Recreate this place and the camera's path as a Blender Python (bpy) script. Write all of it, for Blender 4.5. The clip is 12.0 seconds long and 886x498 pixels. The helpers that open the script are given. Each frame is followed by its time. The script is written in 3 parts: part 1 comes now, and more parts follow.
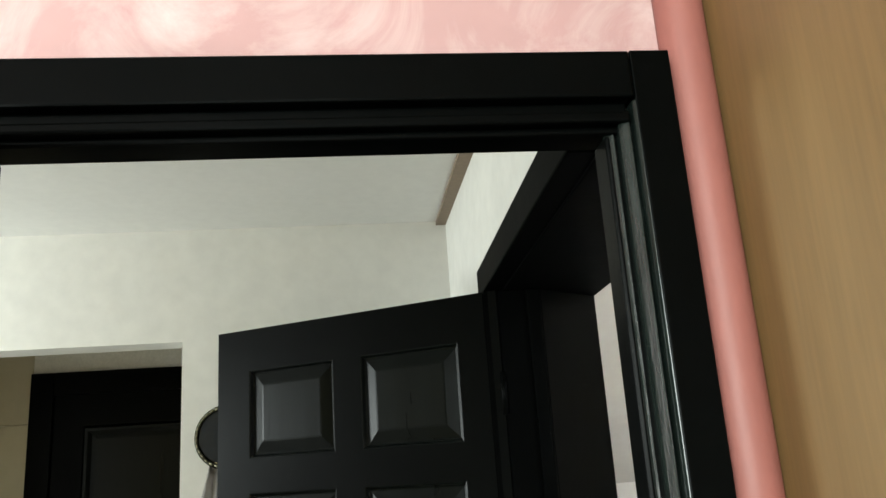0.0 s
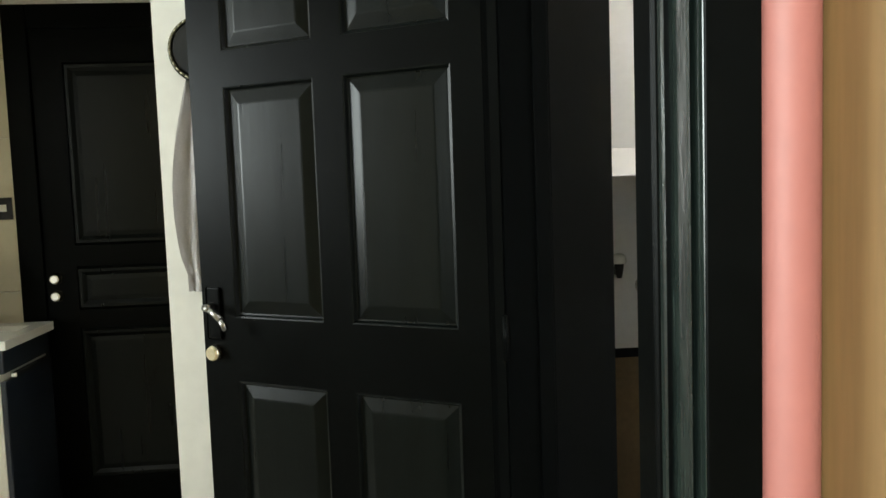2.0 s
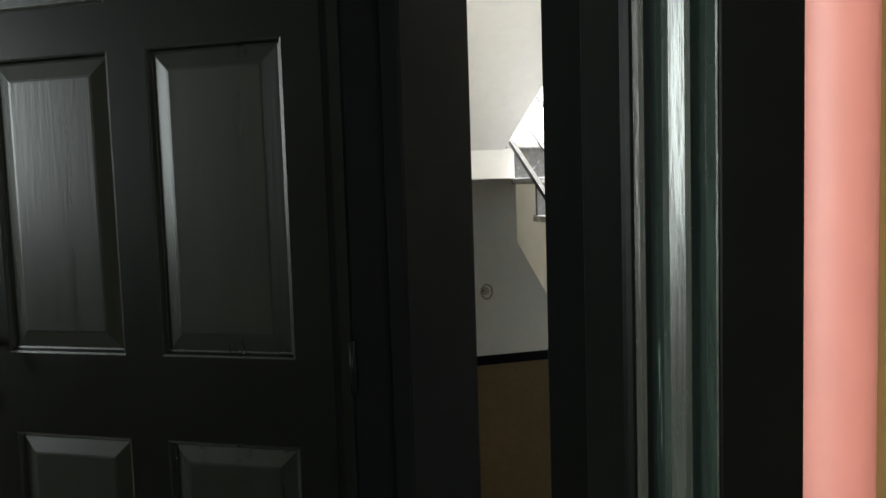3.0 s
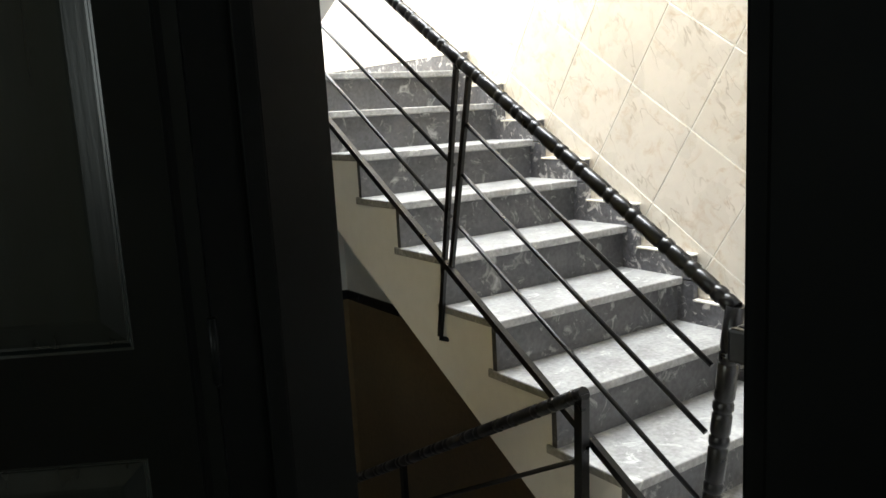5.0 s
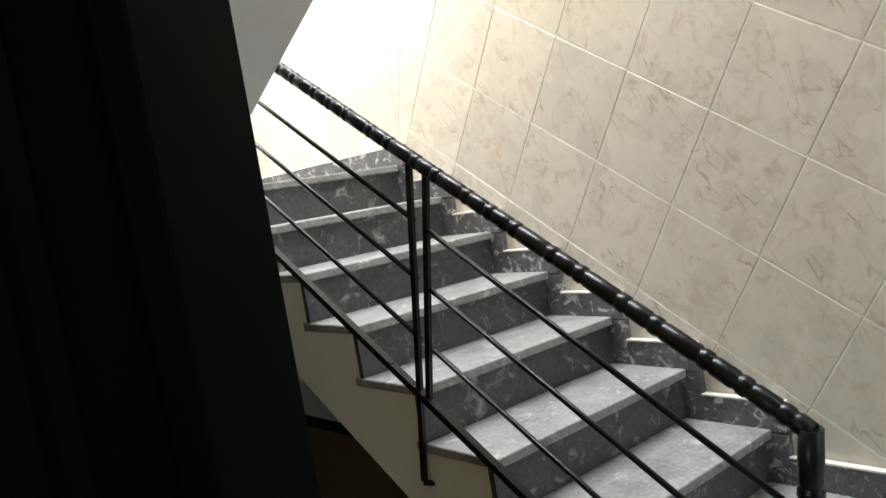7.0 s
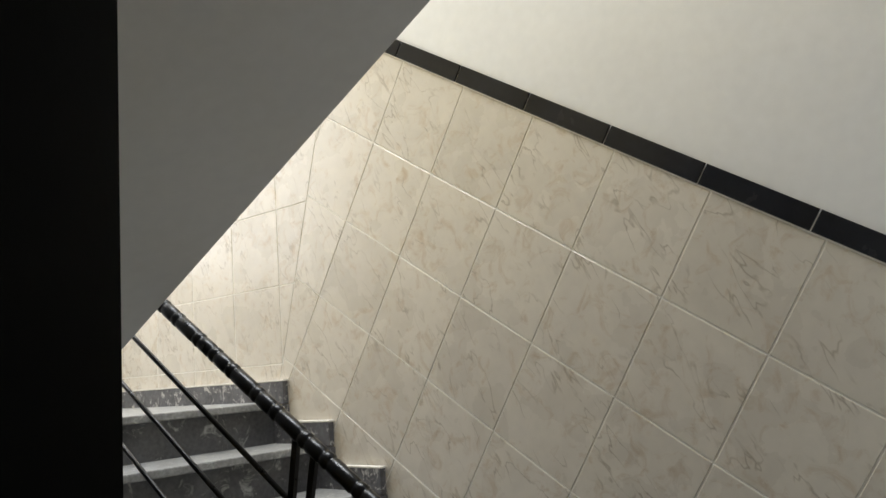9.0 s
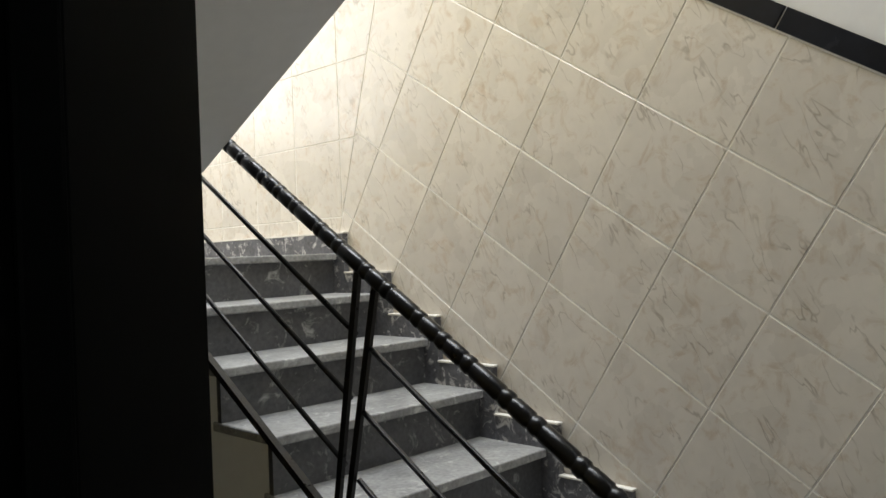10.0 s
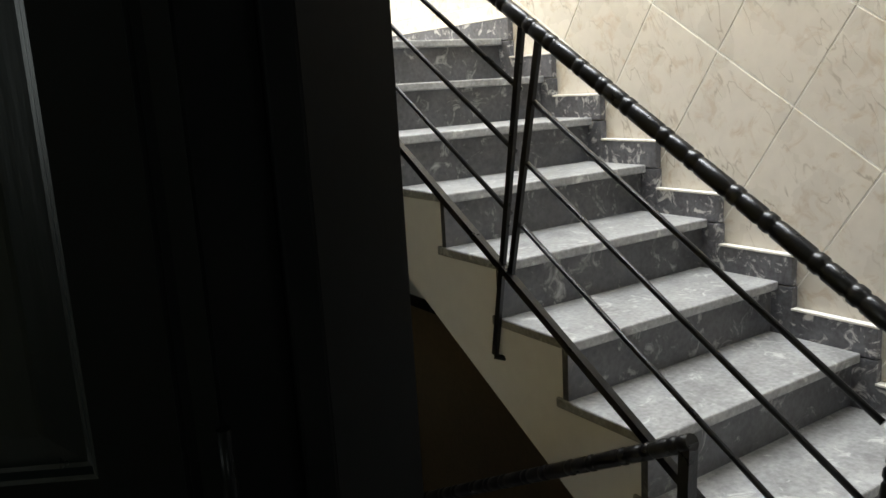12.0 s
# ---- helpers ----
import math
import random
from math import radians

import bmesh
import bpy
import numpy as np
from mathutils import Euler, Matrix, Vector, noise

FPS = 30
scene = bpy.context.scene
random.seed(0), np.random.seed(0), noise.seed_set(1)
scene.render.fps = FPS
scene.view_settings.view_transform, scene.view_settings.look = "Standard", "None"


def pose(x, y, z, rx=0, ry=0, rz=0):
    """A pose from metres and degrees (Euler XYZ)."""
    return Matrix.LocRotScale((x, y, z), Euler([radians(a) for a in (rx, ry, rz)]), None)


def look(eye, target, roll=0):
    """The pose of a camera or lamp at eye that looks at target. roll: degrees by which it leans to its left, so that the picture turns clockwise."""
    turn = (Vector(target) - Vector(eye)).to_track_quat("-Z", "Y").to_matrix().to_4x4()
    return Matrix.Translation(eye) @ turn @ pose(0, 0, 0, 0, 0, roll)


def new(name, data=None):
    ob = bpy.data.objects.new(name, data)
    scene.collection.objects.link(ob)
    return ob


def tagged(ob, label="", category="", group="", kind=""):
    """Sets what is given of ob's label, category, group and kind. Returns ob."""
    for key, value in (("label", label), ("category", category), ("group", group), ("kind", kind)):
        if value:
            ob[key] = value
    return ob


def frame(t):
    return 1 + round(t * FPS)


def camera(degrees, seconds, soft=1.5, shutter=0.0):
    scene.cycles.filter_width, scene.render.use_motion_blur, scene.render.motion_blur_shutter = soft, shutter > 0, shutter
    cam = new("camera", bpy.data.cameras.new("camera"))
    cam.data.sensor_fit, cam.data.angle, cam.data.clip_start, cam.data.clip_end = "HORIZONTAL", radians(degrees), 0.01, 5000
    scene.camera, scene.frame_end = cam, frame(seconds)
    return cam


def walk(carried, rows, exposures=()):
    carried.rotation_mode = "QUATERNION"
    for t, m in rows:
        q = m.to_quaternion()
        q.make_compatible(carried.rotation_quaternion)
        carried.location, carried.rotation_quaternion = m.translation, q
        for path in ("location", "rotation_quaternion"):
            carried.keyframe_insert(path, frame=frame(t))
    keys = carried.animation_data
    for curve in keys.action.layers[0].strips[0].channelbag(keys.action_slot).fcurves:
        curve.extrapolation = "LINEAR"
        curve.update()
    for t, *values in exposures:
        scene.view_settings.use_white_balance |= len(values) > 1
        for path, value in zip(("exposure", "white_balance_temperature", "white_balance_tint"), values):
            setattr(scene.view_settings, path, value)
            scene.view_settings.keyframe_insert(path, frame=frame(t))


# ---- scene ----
cam = camera(58.2, 12.0)
PATH = [
    (0, (-2.384, -2.169, 1.702), (-2.201, -0.245, 2.218), -3.9),
    (0.5, (-2.379, -2.132, 1.721), (-2.364, -0.193, 2.209), -3.3),
    (0.9, (-2.374, -2.11, 1.644), (-2.436, -0.135, 1.956), -2.8),
    (1, (-2.373, -2.108, 1.607), (-2.439, -0.128, 1.876), -2.4),
    (1.5, (-2.338, -2.073, 1.463), (-2.359, -0.074, 1.473), -2.1),
    (2, (-2.33, -1.985, 1.389), (-2.193, 0.003, 1.227), -2.0),
    (2.5, (-2.306, -1.838, 1.369), (-1.949, 0.12, 1.171), -1.8),
    (2.7, (-2.294, -1.778, 1.371), (-1.873, 0.169, 1.196), -1.6),
    (4.3, (-2.38, -1.502, 1.396), (-1.357, 0.196, 1.128), -4.4),
    (4.5, (-2.396, -1.464, 1.39), (-1.339, 0.203, 1.068), -3.7),
    (5, (-2.428, -1.399, 1.377), (-1.324, 0.233, 1.035), -3.2),
    (5.5, (-2.439, -1.337, 1.377), (-1.343, 0.298, 1.027), -4.8),
    (5.8, (-2.435, -1.308, 1.371), (-1.349, 0.318, 0.952), -6.3),
    (6, (-2.42, -1.283, 1.365), (-1.338, 0.332, 0.895), -7.2),
    (6.5, (-2.356, -1.132, 1.345), (-1.232, 0.473, 0.941), -8.6),
    (7, (-2.256, -1.014, 1.446), (-0.991, 0.527, 1.289), -9.5),
    (7.5, (-2.248, -0.921, 1.573), (-0.768, 0.424, 1.562), -7.5),
    (7.7, (-2.232, -0.896, 1.578), (-0.692, 0.384, 1.646), -5.4),
    (9.3, (-2.172, -0.833, 1.68), (-0.661, 0.444, 1.983), -4.0),
    (9.5, (-2.176, -0.820, 1.652), (-0.682, 0.491, 1.867), -3.3),
    (10, (-2.185, -0.838, 1.563), (-0.757, 0.56, 1.57), -2.2),
    (10.2, (-2.182, -0.848, 1.554), (-0.774, 0.571, 1.492), -2.5),
    (10.5, (-2.184, -0.869, 1.543), (-0.806, 0.575, 1.412), -2.6),
    (11, (-2.203, -0.877, 1.483), (-0.868, 0.599, 1.291), -2.9),
    (11.5, (-2.215, -0.927, 1.433), (-0.98, 0.62, 1.145), -3.3),
    (12, (-2.271, -0.943, 1.386), (-1.202, 0.698, 0.983), -3.4),
]
walk(cam, [(t, look(eye, target, roll)) for t, eye, target, roll in PATH],
     exposures=[(0.0, 1.95), (0.7, 1.95), (1.5, 2.5), (2.7, 2.5), (3.6, 2.3), (4.3, 2.15), (4.7, 1.8), (5.5, 1.4), (6.5, 1.35), (7.0, 0.72), (7.4, 0.33), (9.5, -0.35), (10.0, -0.05), (10.5, 0.15), (11.3, 0.5), (12.0, 0.82)])

# ---------------------------------------------------------------- light
world = bpy.data.worlds.new("world")
scene.world = world
world.use_nodes = True
wn = world.node_tree
sky = wn.nodes.new("ShaderNodeTexSky")
sky.sky_type = "NISHITA"
sky.sun_disc = False
sky.sun_elevation, sky.sun_rotation = radians(40), radians(20)
wn.nodes["Background"].inputs["Strength"].default_value = 0.12
wn.links.new(sky.outputs["Color"], wn.nodes["Background"].inputs["Color"])


def area_light(name, m, sx, sy, watts, colour):
    d = bpy.data.lights.new(name, "AREA")
    d.shape, d.size, d.size_y, d.energy, d.color = "RECTANGLE", sx, sy, watts, colour
    ob = new(name, d)
    ob.matrix_world = m
    return ob


# the flat stands slightly askew to the stairs
PIVOT = Vector((-2.06, -0.85, 0.0))
HINGE = Vector((-2.228, -0.135, 0.0))
SETTLE = Matrix.Translation((0.04, 0.0, 0.0)) @ Matrix.Translation(HINGE) @ Matrix.Rotation(radians(-6), 4, "Z") @ Matrix.Translation(-HINGE)
ASKEW = SETTLE @ Matrix.Translation(PIVOT) @ Matrix.Rotation(radians(7), 4, "Z") @ Matrix.Translation(-PIVOT)

# daylight in the stairwell's, hall's and passage's windows; an added fill lamp above the stairs
area_light("window_daylight", look((-0.95, 3.40, 3.05), (-0.75, 0.0, 1.2)), 1.5, 1.5, 36, (0.98, 0.98, 1.0))
# unseen overhead fill, made up to brighten the treads
area_light("stair_fill", look((-0.45, 1.2, 5.38), (-0.45, 1.2, 0.0)), 0.85, 2.5, 165, (0.93, 0.97, 1.0))
area_light("hall_daylight", ASKEW @ look((-3.60, -4.57, 1.80), (-2.9, -1.4, 1.85)), 1.2, 1.2, 40, (0.89, 1.0, 0.96))
area_light("passage_daylight", ASKEW @ look((-5.36, -0.15, 1.78), (-3.2, -0.05, 1.6)), 0.95, 0.95, 17, (0.91, 1.0, 0.98))

# ---------------------------------------------------------------- materials


def material(name, colour, rough=0.5, metal=0.0, spread=0.12, scale=6.0, fine=60.0, bump=0.05, blotch=None, blotch_amount=0.0,
             blotch_scale=9.0, stretch=(1, 1, 1), island=0.0, coat=0.0, edge=0.06, spec=0.5):
    m = bpy.data.materials.new(name)
    m.use_nodes = True
    nt = m.node_tree
    b = nt.nodes["Principled BSDF"]
    tc = nt.nodes.new("ShaderNodeTexCoord")
    mp = nt.nodes.new("ShaderNodeMapping")
    mp.inputs["Scale"].default_value = stretch
    geo = nt.nodes.new("ShaderNodeNewGeometry")
    nt.links.new(geo.outputs["Position"], mp.inputs["Vector"])
    n1 = nt.nodes.new("ShaderNodeTexNoise")
    n1.inputs["Scale"].default_value, n1.inputs["Detail"].default_value = scale, 5
    n2 = nt.nodes.new("ShaderNodeTexNoise")
    n2.inputs["Scale"].default_value, n2.inputs["Detail"].default_value = fine, 3
    for n in (n1, n2):
        nt.links.new(mp.outputs["Vector"], n.inputs["Vector"])
    add = nt.nodes.new("ShaderNodeMath")
    add.operation = "ADD"
    nt.links.new(n1.outputs["Fac"], add.inputs[0])
    nt.links.new(n2.outputs["Fac"], add.inputs[1])
    mr = nt.nodes.new("ShaderNodeMapRange")
    mr.inputs["From Min"].default_value, mr.inputs["From Max"].default_value = 0.7, 1.3
    mr.inputs["To Min"].default_value, mr.inputs["To Max"].default_value = 1 - spread, 1 + spread
    nt.links.new(add.outputs[0], mr.inputs["Value"])
    last = mr.outputs["Result"]
    if island:
        oi = nt.nodes.new("ShaderNodeObjectInfo")
        r2 = nt.nodes.new("ShaderNodeMapRange")
        r2.inputs["To Min"].default_value, r2.inputs["To Max"].default_value = 1 - island, 1 + island
        nt.links.new(oi.outputs["Random"], r2.inputs["Value"])
        mul = nt.nodes.new("ShaderNodeMath")
        mul.operation = "MULTIPLY"
        nt.links.new(last, mul.inputs[0])
        nt.links.new(r2.outputs["Result"], mul.inputs[1])
        last = mul.outputs[0]
    vm = nt.nodes.new("ShaderNodeVectorMath")
    vm.operation = "SCALE"
    vm.inputs[0].default_value = colour
    nt.links.new(last, vm.inputs["Scale"])
    col = vm.outputs[0]
    if blotch:
        n3 = nt.nodes.new("ShaderNodeTexNoise")
        n3.inputs["Scale"].default_value, n3.inputs["Detail"].default_value, n3.inputs["Roughness"].default_value = blotch_scale, 8, 0.65
        n3.inputs["Distortion"].default_value = 1.2
        nt.links.new(mp.outputs["Vector"], n3.inputs["Vector"])
        r3 = nt.nodes.new("ShaderNodeMapRange")
        r3.inputs["From Min"].default_value, r3.inputs["From Max"].default_value = 0.66 - blotch_amount, 0.66 - blotch_amount + edge
        nt.links.new(n3.outputs["Fac"], r3.inputs["Value"])
        mix = nt.nodes.new("ShaderNodeMix")
        mix.data_type = "RGBA"
        nt.links.new(r3.outputs["Result"], mix.inputs["Factor"])
        nt.links.new(col, mix.inputs["A"])
        mix.inputs["B"].default_value = (*blotch, 1)
        col = mix.outputs["Result"]
    nt.links.new(col, b.inputs["Base Color"])
    b.inputs["Metallic"].default_value = metal
    rr = nt.nodes.new("ShaderNodeMapRange")
    rr.inputs["To Min"].default_value, rr.inputs["To Max"].default_value = max(0.02, rough - 0.08), min(1, rough + 0.08)
    nt.links.new(n1.outputs["Fac"], rr.inputs["Value"])
    nt.links.new(rr.outputs["Result"], b.inputs["Roughness"])
    b.inputs["Coat Weight"].default_value = coat
    b.inputs["Specular IOR Level"].default_value = spec
    if bump:
        bp = nt.nodes.new("ShaderNodeBump")
        bp.inputs["Strength"].default_value, bp.inputs["Distance"].default_value = bump, 0.01
        nt.links.new(add.outputs[0], bp.inputs["Height"])
        nt.links.new(bp.outputs["Normal"], b.inputs["Normal"])
    return m


def veined(name, base, vein, rough, vein_scale=6.5, turn=-0.5, island=0.05):
    """Glazed ceramic with thin wandering veins."""
    m = material(name, base, rough, spread=0.05, scale=5.0, fine=22.0, bump=0.02, island=island, blotch=(0.49, 0.385, 0.275), blotch_amount=0.13, blotch_scale=13.0, edge=0.24)
    nt = m.node_tree
    b = nt.nodes["Principled BSDF"]
    src = b.inputs["Base Color"].links[0].from_socket
    geo = nt.nodes.new("ShaderNodeNewGeometry")
    oi = nt.nodes.new("ShaderNodeObjectInfo")
    off = nt.nodes.new("ShaderNodeVectorMath")
    off.operation = "MULTIPLY_ADD"
    comb = nt.nodes.new("ShaderNodeCombineXYZ")
    for s in "XYZ":
        nt.links.new(oi.outputs["Random"], comb.inputs[s])
    nt.links.new(comb.outputs[0], off.inputs[0])
    off.inputs[1].default_value = (7, 3, 5)
    nt.links.new(geo.outputs["Position"], off.inputs[2])
    mp = nt.nodes.new("ShaderNodeMapping")
    mp.vector_type = "TEXTURE"
    mp.inputs["Rotation"].default_value = (turn, 0, 0)
    mp.inputs["Scale"].default_value = (1, 1, 3.2)
    nt.links.new(off.outputs[0], mp.inputs["Vector"])
    w = nt.nodes.new("ShaderNodeTexNoise")
    w.inputs["Scale"].default_value, w.inputs["Detail"].default_value, w.inputs["Distortion"].default_value = vein_scale, 3, 0.35
    nt.links.new(mp.outputs["Vector"], w.inputs["Vector"])
    sub = nt.nodes.new("ShaderNodeMath")
    sub.operation = "SUBTRACT"
    sub.inputs[1].default_value = 0.5
    nt.links.new(w.outputs["Fac"], sub.inputs[0])
    ab = nt.nodes.new("ShaderNodeMath")
    ab.operation = "ABSOLUTE"
    nt.links.new(sub.outputs[0], ab.inputs[0])
    r = nt.nodes.new("ShaderNodeMapRange")
    r.inputs["From Min"].default_value, r.inputs["From Max"].default_value = 0.0, 0.017
    r.inputs["To Min"].default_value, r.inputs["To Max"].default_value = 0.8, 0.0
    nt.links.new(ab.outputs[0], r.inputs["Value"])
    mix = nt.nodes.new("ShaderNodeMix")
    mix.data_type = "RGBA"
    patch = nt.nodes.new("ShaderNodeTexNoise")
    patch.inputs["Scale"].default_value, patch.inputs["Detail"].default_value = 9.0, 2
    nt.links.new(off.outputs[0], patch.inputs["Vector"])
    pr = nt.nodes.new("ShaderNodeMapRange")
    pr.inputs["From Min"].default_value, pr.inputs["From Max"].default_value = 0.44, 0.62
    nt.links.new(patch.outputs["Fac"], pr.inputs["Value"])
    gate = nt.nodes.new("ShaderNodeMath")
    gate.operation = "MULTIPLY"
    nt.links.new(r.outputs["Result"], gate.inputs[0])
    nt.links.new(pr.outputs["Result"], gate.inputs[1])
    nt.links.new(gate.outputs[0], mix.inputs["Factor"])
    nt.links.new(src, mix.inputs["A"])
    mix.inputs["B"].default_value = (*vein, 1)
    nt.links.new(mix.outputs["Result"], b.inputs["Base Color"])
    return m


# pale blotches put the bright light above the doorway into the wall's colour
M_PINK = material("pink_plaster", (0.52, 0.31, 0.30), 0.5, spread=0.06, scale=4, fine=14, bump=0.06, blotch=(0.78, 0.66, 0.64), blotch_amount=0.22, blotch_scale=5.0, edge=0.36)
M_SALMON = material("salmon_plaster", (0.33, 0.118, 0.097), 0.55, spread=0.05, scale=4, fine=30, bump=0.04)
M_OCHRE = material("ochre_wood", (0.20, 0.120, 0.044), 0.5, spread=0.10, scale=5, fine=26, bump=0.02, stretch=(6, 6, 0.35))
M_WHITE = material("white_plaster", (0.78, 0.765, 0.72), 0.6, spread=0.05, scale=3, fine=18, bump=0.06)
M_CREAM = material("cream_paint", (0.42, 0.345, 0.175), 0.6, spread=0.06, scale=3, fine=18, bump=0.05)
# beige wall tile with the shade under the flight darkened into its colour
M_SHADETILE = material("shaded_wall_tile", (0.20, 0.145, 0.08), 0.4, spread=0.12, scale=5, fine=30, bump=0.02)
M_STAIRWHITE = material("white_paint", (0.78, 0.78, 0.78), 0.55, spread=0.03, scale=2, fine=25, bump=0.04)
M_CEIL = material("ceiling_paint", (0.72, 0.71, 0.68), 0.8, spread=0.03, scale=2, fine=30, bump=0.02)
M_BLACK = material("black_gloss_paint", (0.0010, 0.0013, 0.0012), 0.36, spread=0.2, scale=3, fine=40, bump=0.03, spec=0.04)
M_GRAIN = material("black_grained_paint", (0.0016, 0.0026, 0.0022), 0.30, spread=0.25, scale=5, fine=30, bump=0.03, stretch=(5, 5, 0.3), spec=0.12)
M_JAMB = material("black_matt_paint", (0.0008, 0.0010, 0.0009), 0.55, spread=0.2, scale=3, fine=40, bump=0.03, spec=0.02)
M_BEAD = material("worn_black_bead", (0.008, 0.012, 0.010), 0.24, spread=0.3, scale=8, fine=50, bump=0.04, stretch=(5, 5, 0.4), blotch=(0.05, 0.07, 0.062), blotch_amount=0.02, blotch_scale=14.0, spec=0.35)
M_IRON = material("black_iron_paint", (0.004, 0.004, 0.005), 0.30, spread=0.25, scale=25, fine=120, bump=0.08, spec=0.35)
M_TILE = veined("beige_glazed_tile", (0.66, 0.615, 0.545), (0.35, 0.30, 0.235), 0.28, vein_scale=13.0)
M_BATHTILE = material("cream_gloss_tile", (0.62, 0.56, 0.43), 0.10, spread=0.04, scale=4, fine=20, bump=0.01, island=0.03)
M_GROUT = material("pale_grout", (0.86, 0.84, 0.79), 0.9, spread=0.08, scale=20, fine=90, bump=0.1)
M_BAND = material("black_band_tile", (0.012, 0.013, 0.017), 0.25, spread=0.2, island=0.2, bump=0.01, spec=0.25)
M_TREAD = material("grey_marble_tread", (0.27, 0.27, 0.265), 0.5, spread=0.32, scale=9, fine=70, bump=0.06, blotch=(0.55, 0.55, 0.53), blotch_amount=0.085, blotch_scale=14, edge=0.12)
M_RISER = material("dark_marble_riser", (0.072, 0.072, 0.076), 0.45, spread=0.38, scale=8, fine=60, bump=0.06, blotch=(0.34, 0.34, 0.33), blotch_amount=0.085, blotch_scale=12, edge=0.12)
M_SKIRT = material("grey_marble_skirting", (0.11, 0.11, 0.12), 0.4, spread=0.4, scale=12, fine=60, bump=0.06, blotch=(0.52, 0.51, 0.50), blotch_amount=0.11, blotch_scale=17, edge=0.07)
M_CEMENT = material("white_cement", (0.72, 0.69, 0.63), 0.9, spread=0.12, scale=25, fine=120, bump=0.2)
M_FLOOR = material("grey_floor_tile", (0.30, 0.27, 0.22), 0.35, spread=0.1, scale=5, fine=40, bump=0.02, island=0.06)
M_BROWN = material("brown_trim_paint", (0.22, 0.16, 0.11), 0.6, spread=0.1)
M_CHROME = material("brushed_chrome", (0.72, 0.70, 0.66), 0.2, metal=1.0, spread=0.05, bump=0.0)
M_AGED = material("tarnished_chrome", (0.34, 0.33, 0.31), 0.28, metal=1.0, spread=0.15, bump=0.0)
M_BRASS = material("pale_brass", (0.70, 0.62, 0.45), 0.25, metal=1.0, spread=0.08, bump=0.0)
M_RIM = material("olive_metal", (0.16, 0.15, 0.10), 0.35, metal=0.8, spread=0.1, bump=0.0)
M_CERAMIC = material("white_ceramic", (0.80, 0.79, 0.75), 0.12, spread=0.02, bump=0.0)
M_PANEL = material("white_laminate", (0.78, 0.75, 0.68), 0.35, spread=0.03, bump=0.0)
M_NAVY = material("dark_blue_gloss", (0.015, 0.020, 0.030), 0.2, spread=0.1, bump=0.0)
M_MIRROR = material("mirror_silver", (0.86, 0.87, 0.86), 0.02, metal=1.0, spread=0.01, bump=0.0)
M_CLOTH = material("pale_cloth", (0.60, 0.57, 0.56), 0.9, spread=0.08, scale=20, fine=200, bump=0.2)
M_GLASS = material("window_glass", (0.9, 0.9, 0.9), 0.02, spread=0.0, bump=0.0)
M_GLASS.node_tree.nodes["Principled BSDF"].inputs["Transmission Weight"].default_value = 1.0

# ---------------------------------------------------------------- mesh helpers


def box(bm, x0, x1, y0, y1, z0, z1, bevel=0.0):
    m = Matrix.Translation(((x0 + x1) / 2, (y0 + y1) / 2, (z0 + z1) / 2)) @ Matrix.Diagonal((abs(x1 - x0), abs(y1 - y0), abs(z1 - z0), 1))
    r = bmesh.ops.create_cube(bm, size=1, matrix=m)
    if bevel:
        es = list({e for v in r["verts"] for e in v.link_edges})
        bmesh.ops.bevel(bm, geom=es, offset=bevel, segments=2, profile=0.5, affect="EDGES")
    return bm


def boxes(*rows, bevel=0.0):
    bm = bmesh.new()
    for r in rows:
        box(bm, *r, bevel=bevel)
    return bm


def prism(bm, pts, axis, a, b):
    """A polygon of (u, v) pairs pushed from a to b along axis; u, v are the other two axes in order."""
    def at(p, w):
        return {"x": (w, p[0], p[1]), "y": (p[0], w, p[1]), "z": (p[0], p[1], w)}[axis]
    lo = [bm.verts.new(at(p, a)) for p in pts]
    hi = [bm.verts.new(at(p, b)) for p in pts]
    fs = [bm.faces.new(lo), bm.faces.new(hi)]
    n = len(pts)
    for i in range(n):
        fs.append(bm.faces.new((lo[i], lo[(i + 1) % n], hi[(i + 1) % n], hi[i])))
    bmesh.ops.recalc_face_normals(bm, faces=fs)
    return bm


def tube(bm, a, b, radius, sides=10, rings=None):
    """A rod from a to b; rings, if given, are (distance, factor) pairs that shape it."""
    a, b = Vector(a), Vector(b)
    d = (b - a).normalized()
    u = d.orthogonal().normalized()
    w = d.cross(u)
    L = (b - a).length
    rings = rings or [(0, 1), (L, 1)]
    loops = []
    for s, k in rings:
        c = a + d * s
        loops.append([bm.verts.new(c + (u * math.cos(2 * math.pi * i / sides) + w * math.sin(2 * math.pi * i / sides)) * radius * k) for i in range(sides)])
    for p, q in zip(loops, loops[1:]):
        for i in range(sides):
            f = bm.faces.new((p[i], p[(i + 1) % sides], q[(i + 1) % sides], q[i]))
            f.smooth = True
    bm.faces.new(list(reversed(loops[0])))
    bm.faces.new(loops[-1])
    return bm


def link(name, bm, mat):
    me = bpy.data.meshes.new(name)
    bm.normal_update()
    bm.to_mesh(me)
    bm.free()
    me.materials.append(mat)
    return new(name, me)


def part(name, bm, mat, parent, label=""):
    ob = link(name, bm, mat)
    ob.parent = parent
    return tagged(ob, label)


def structure(name, bm, mat, label, category):
    return tagged(link(name, bm, mat), label, category, kind="structure")


def thing(name, at, label, category, group=""):
    ob = new(name)
    ob.location = at
    return tagged(ob, label, category, group)


def put(ob, parent):
    """Hang a part built in world places under a thing whose origin lies elsewhere."""
    ob.parent = parent
    ob.matrix_parent_inverse = Matrix.Translation(-Vector(parent.location))
    return ob


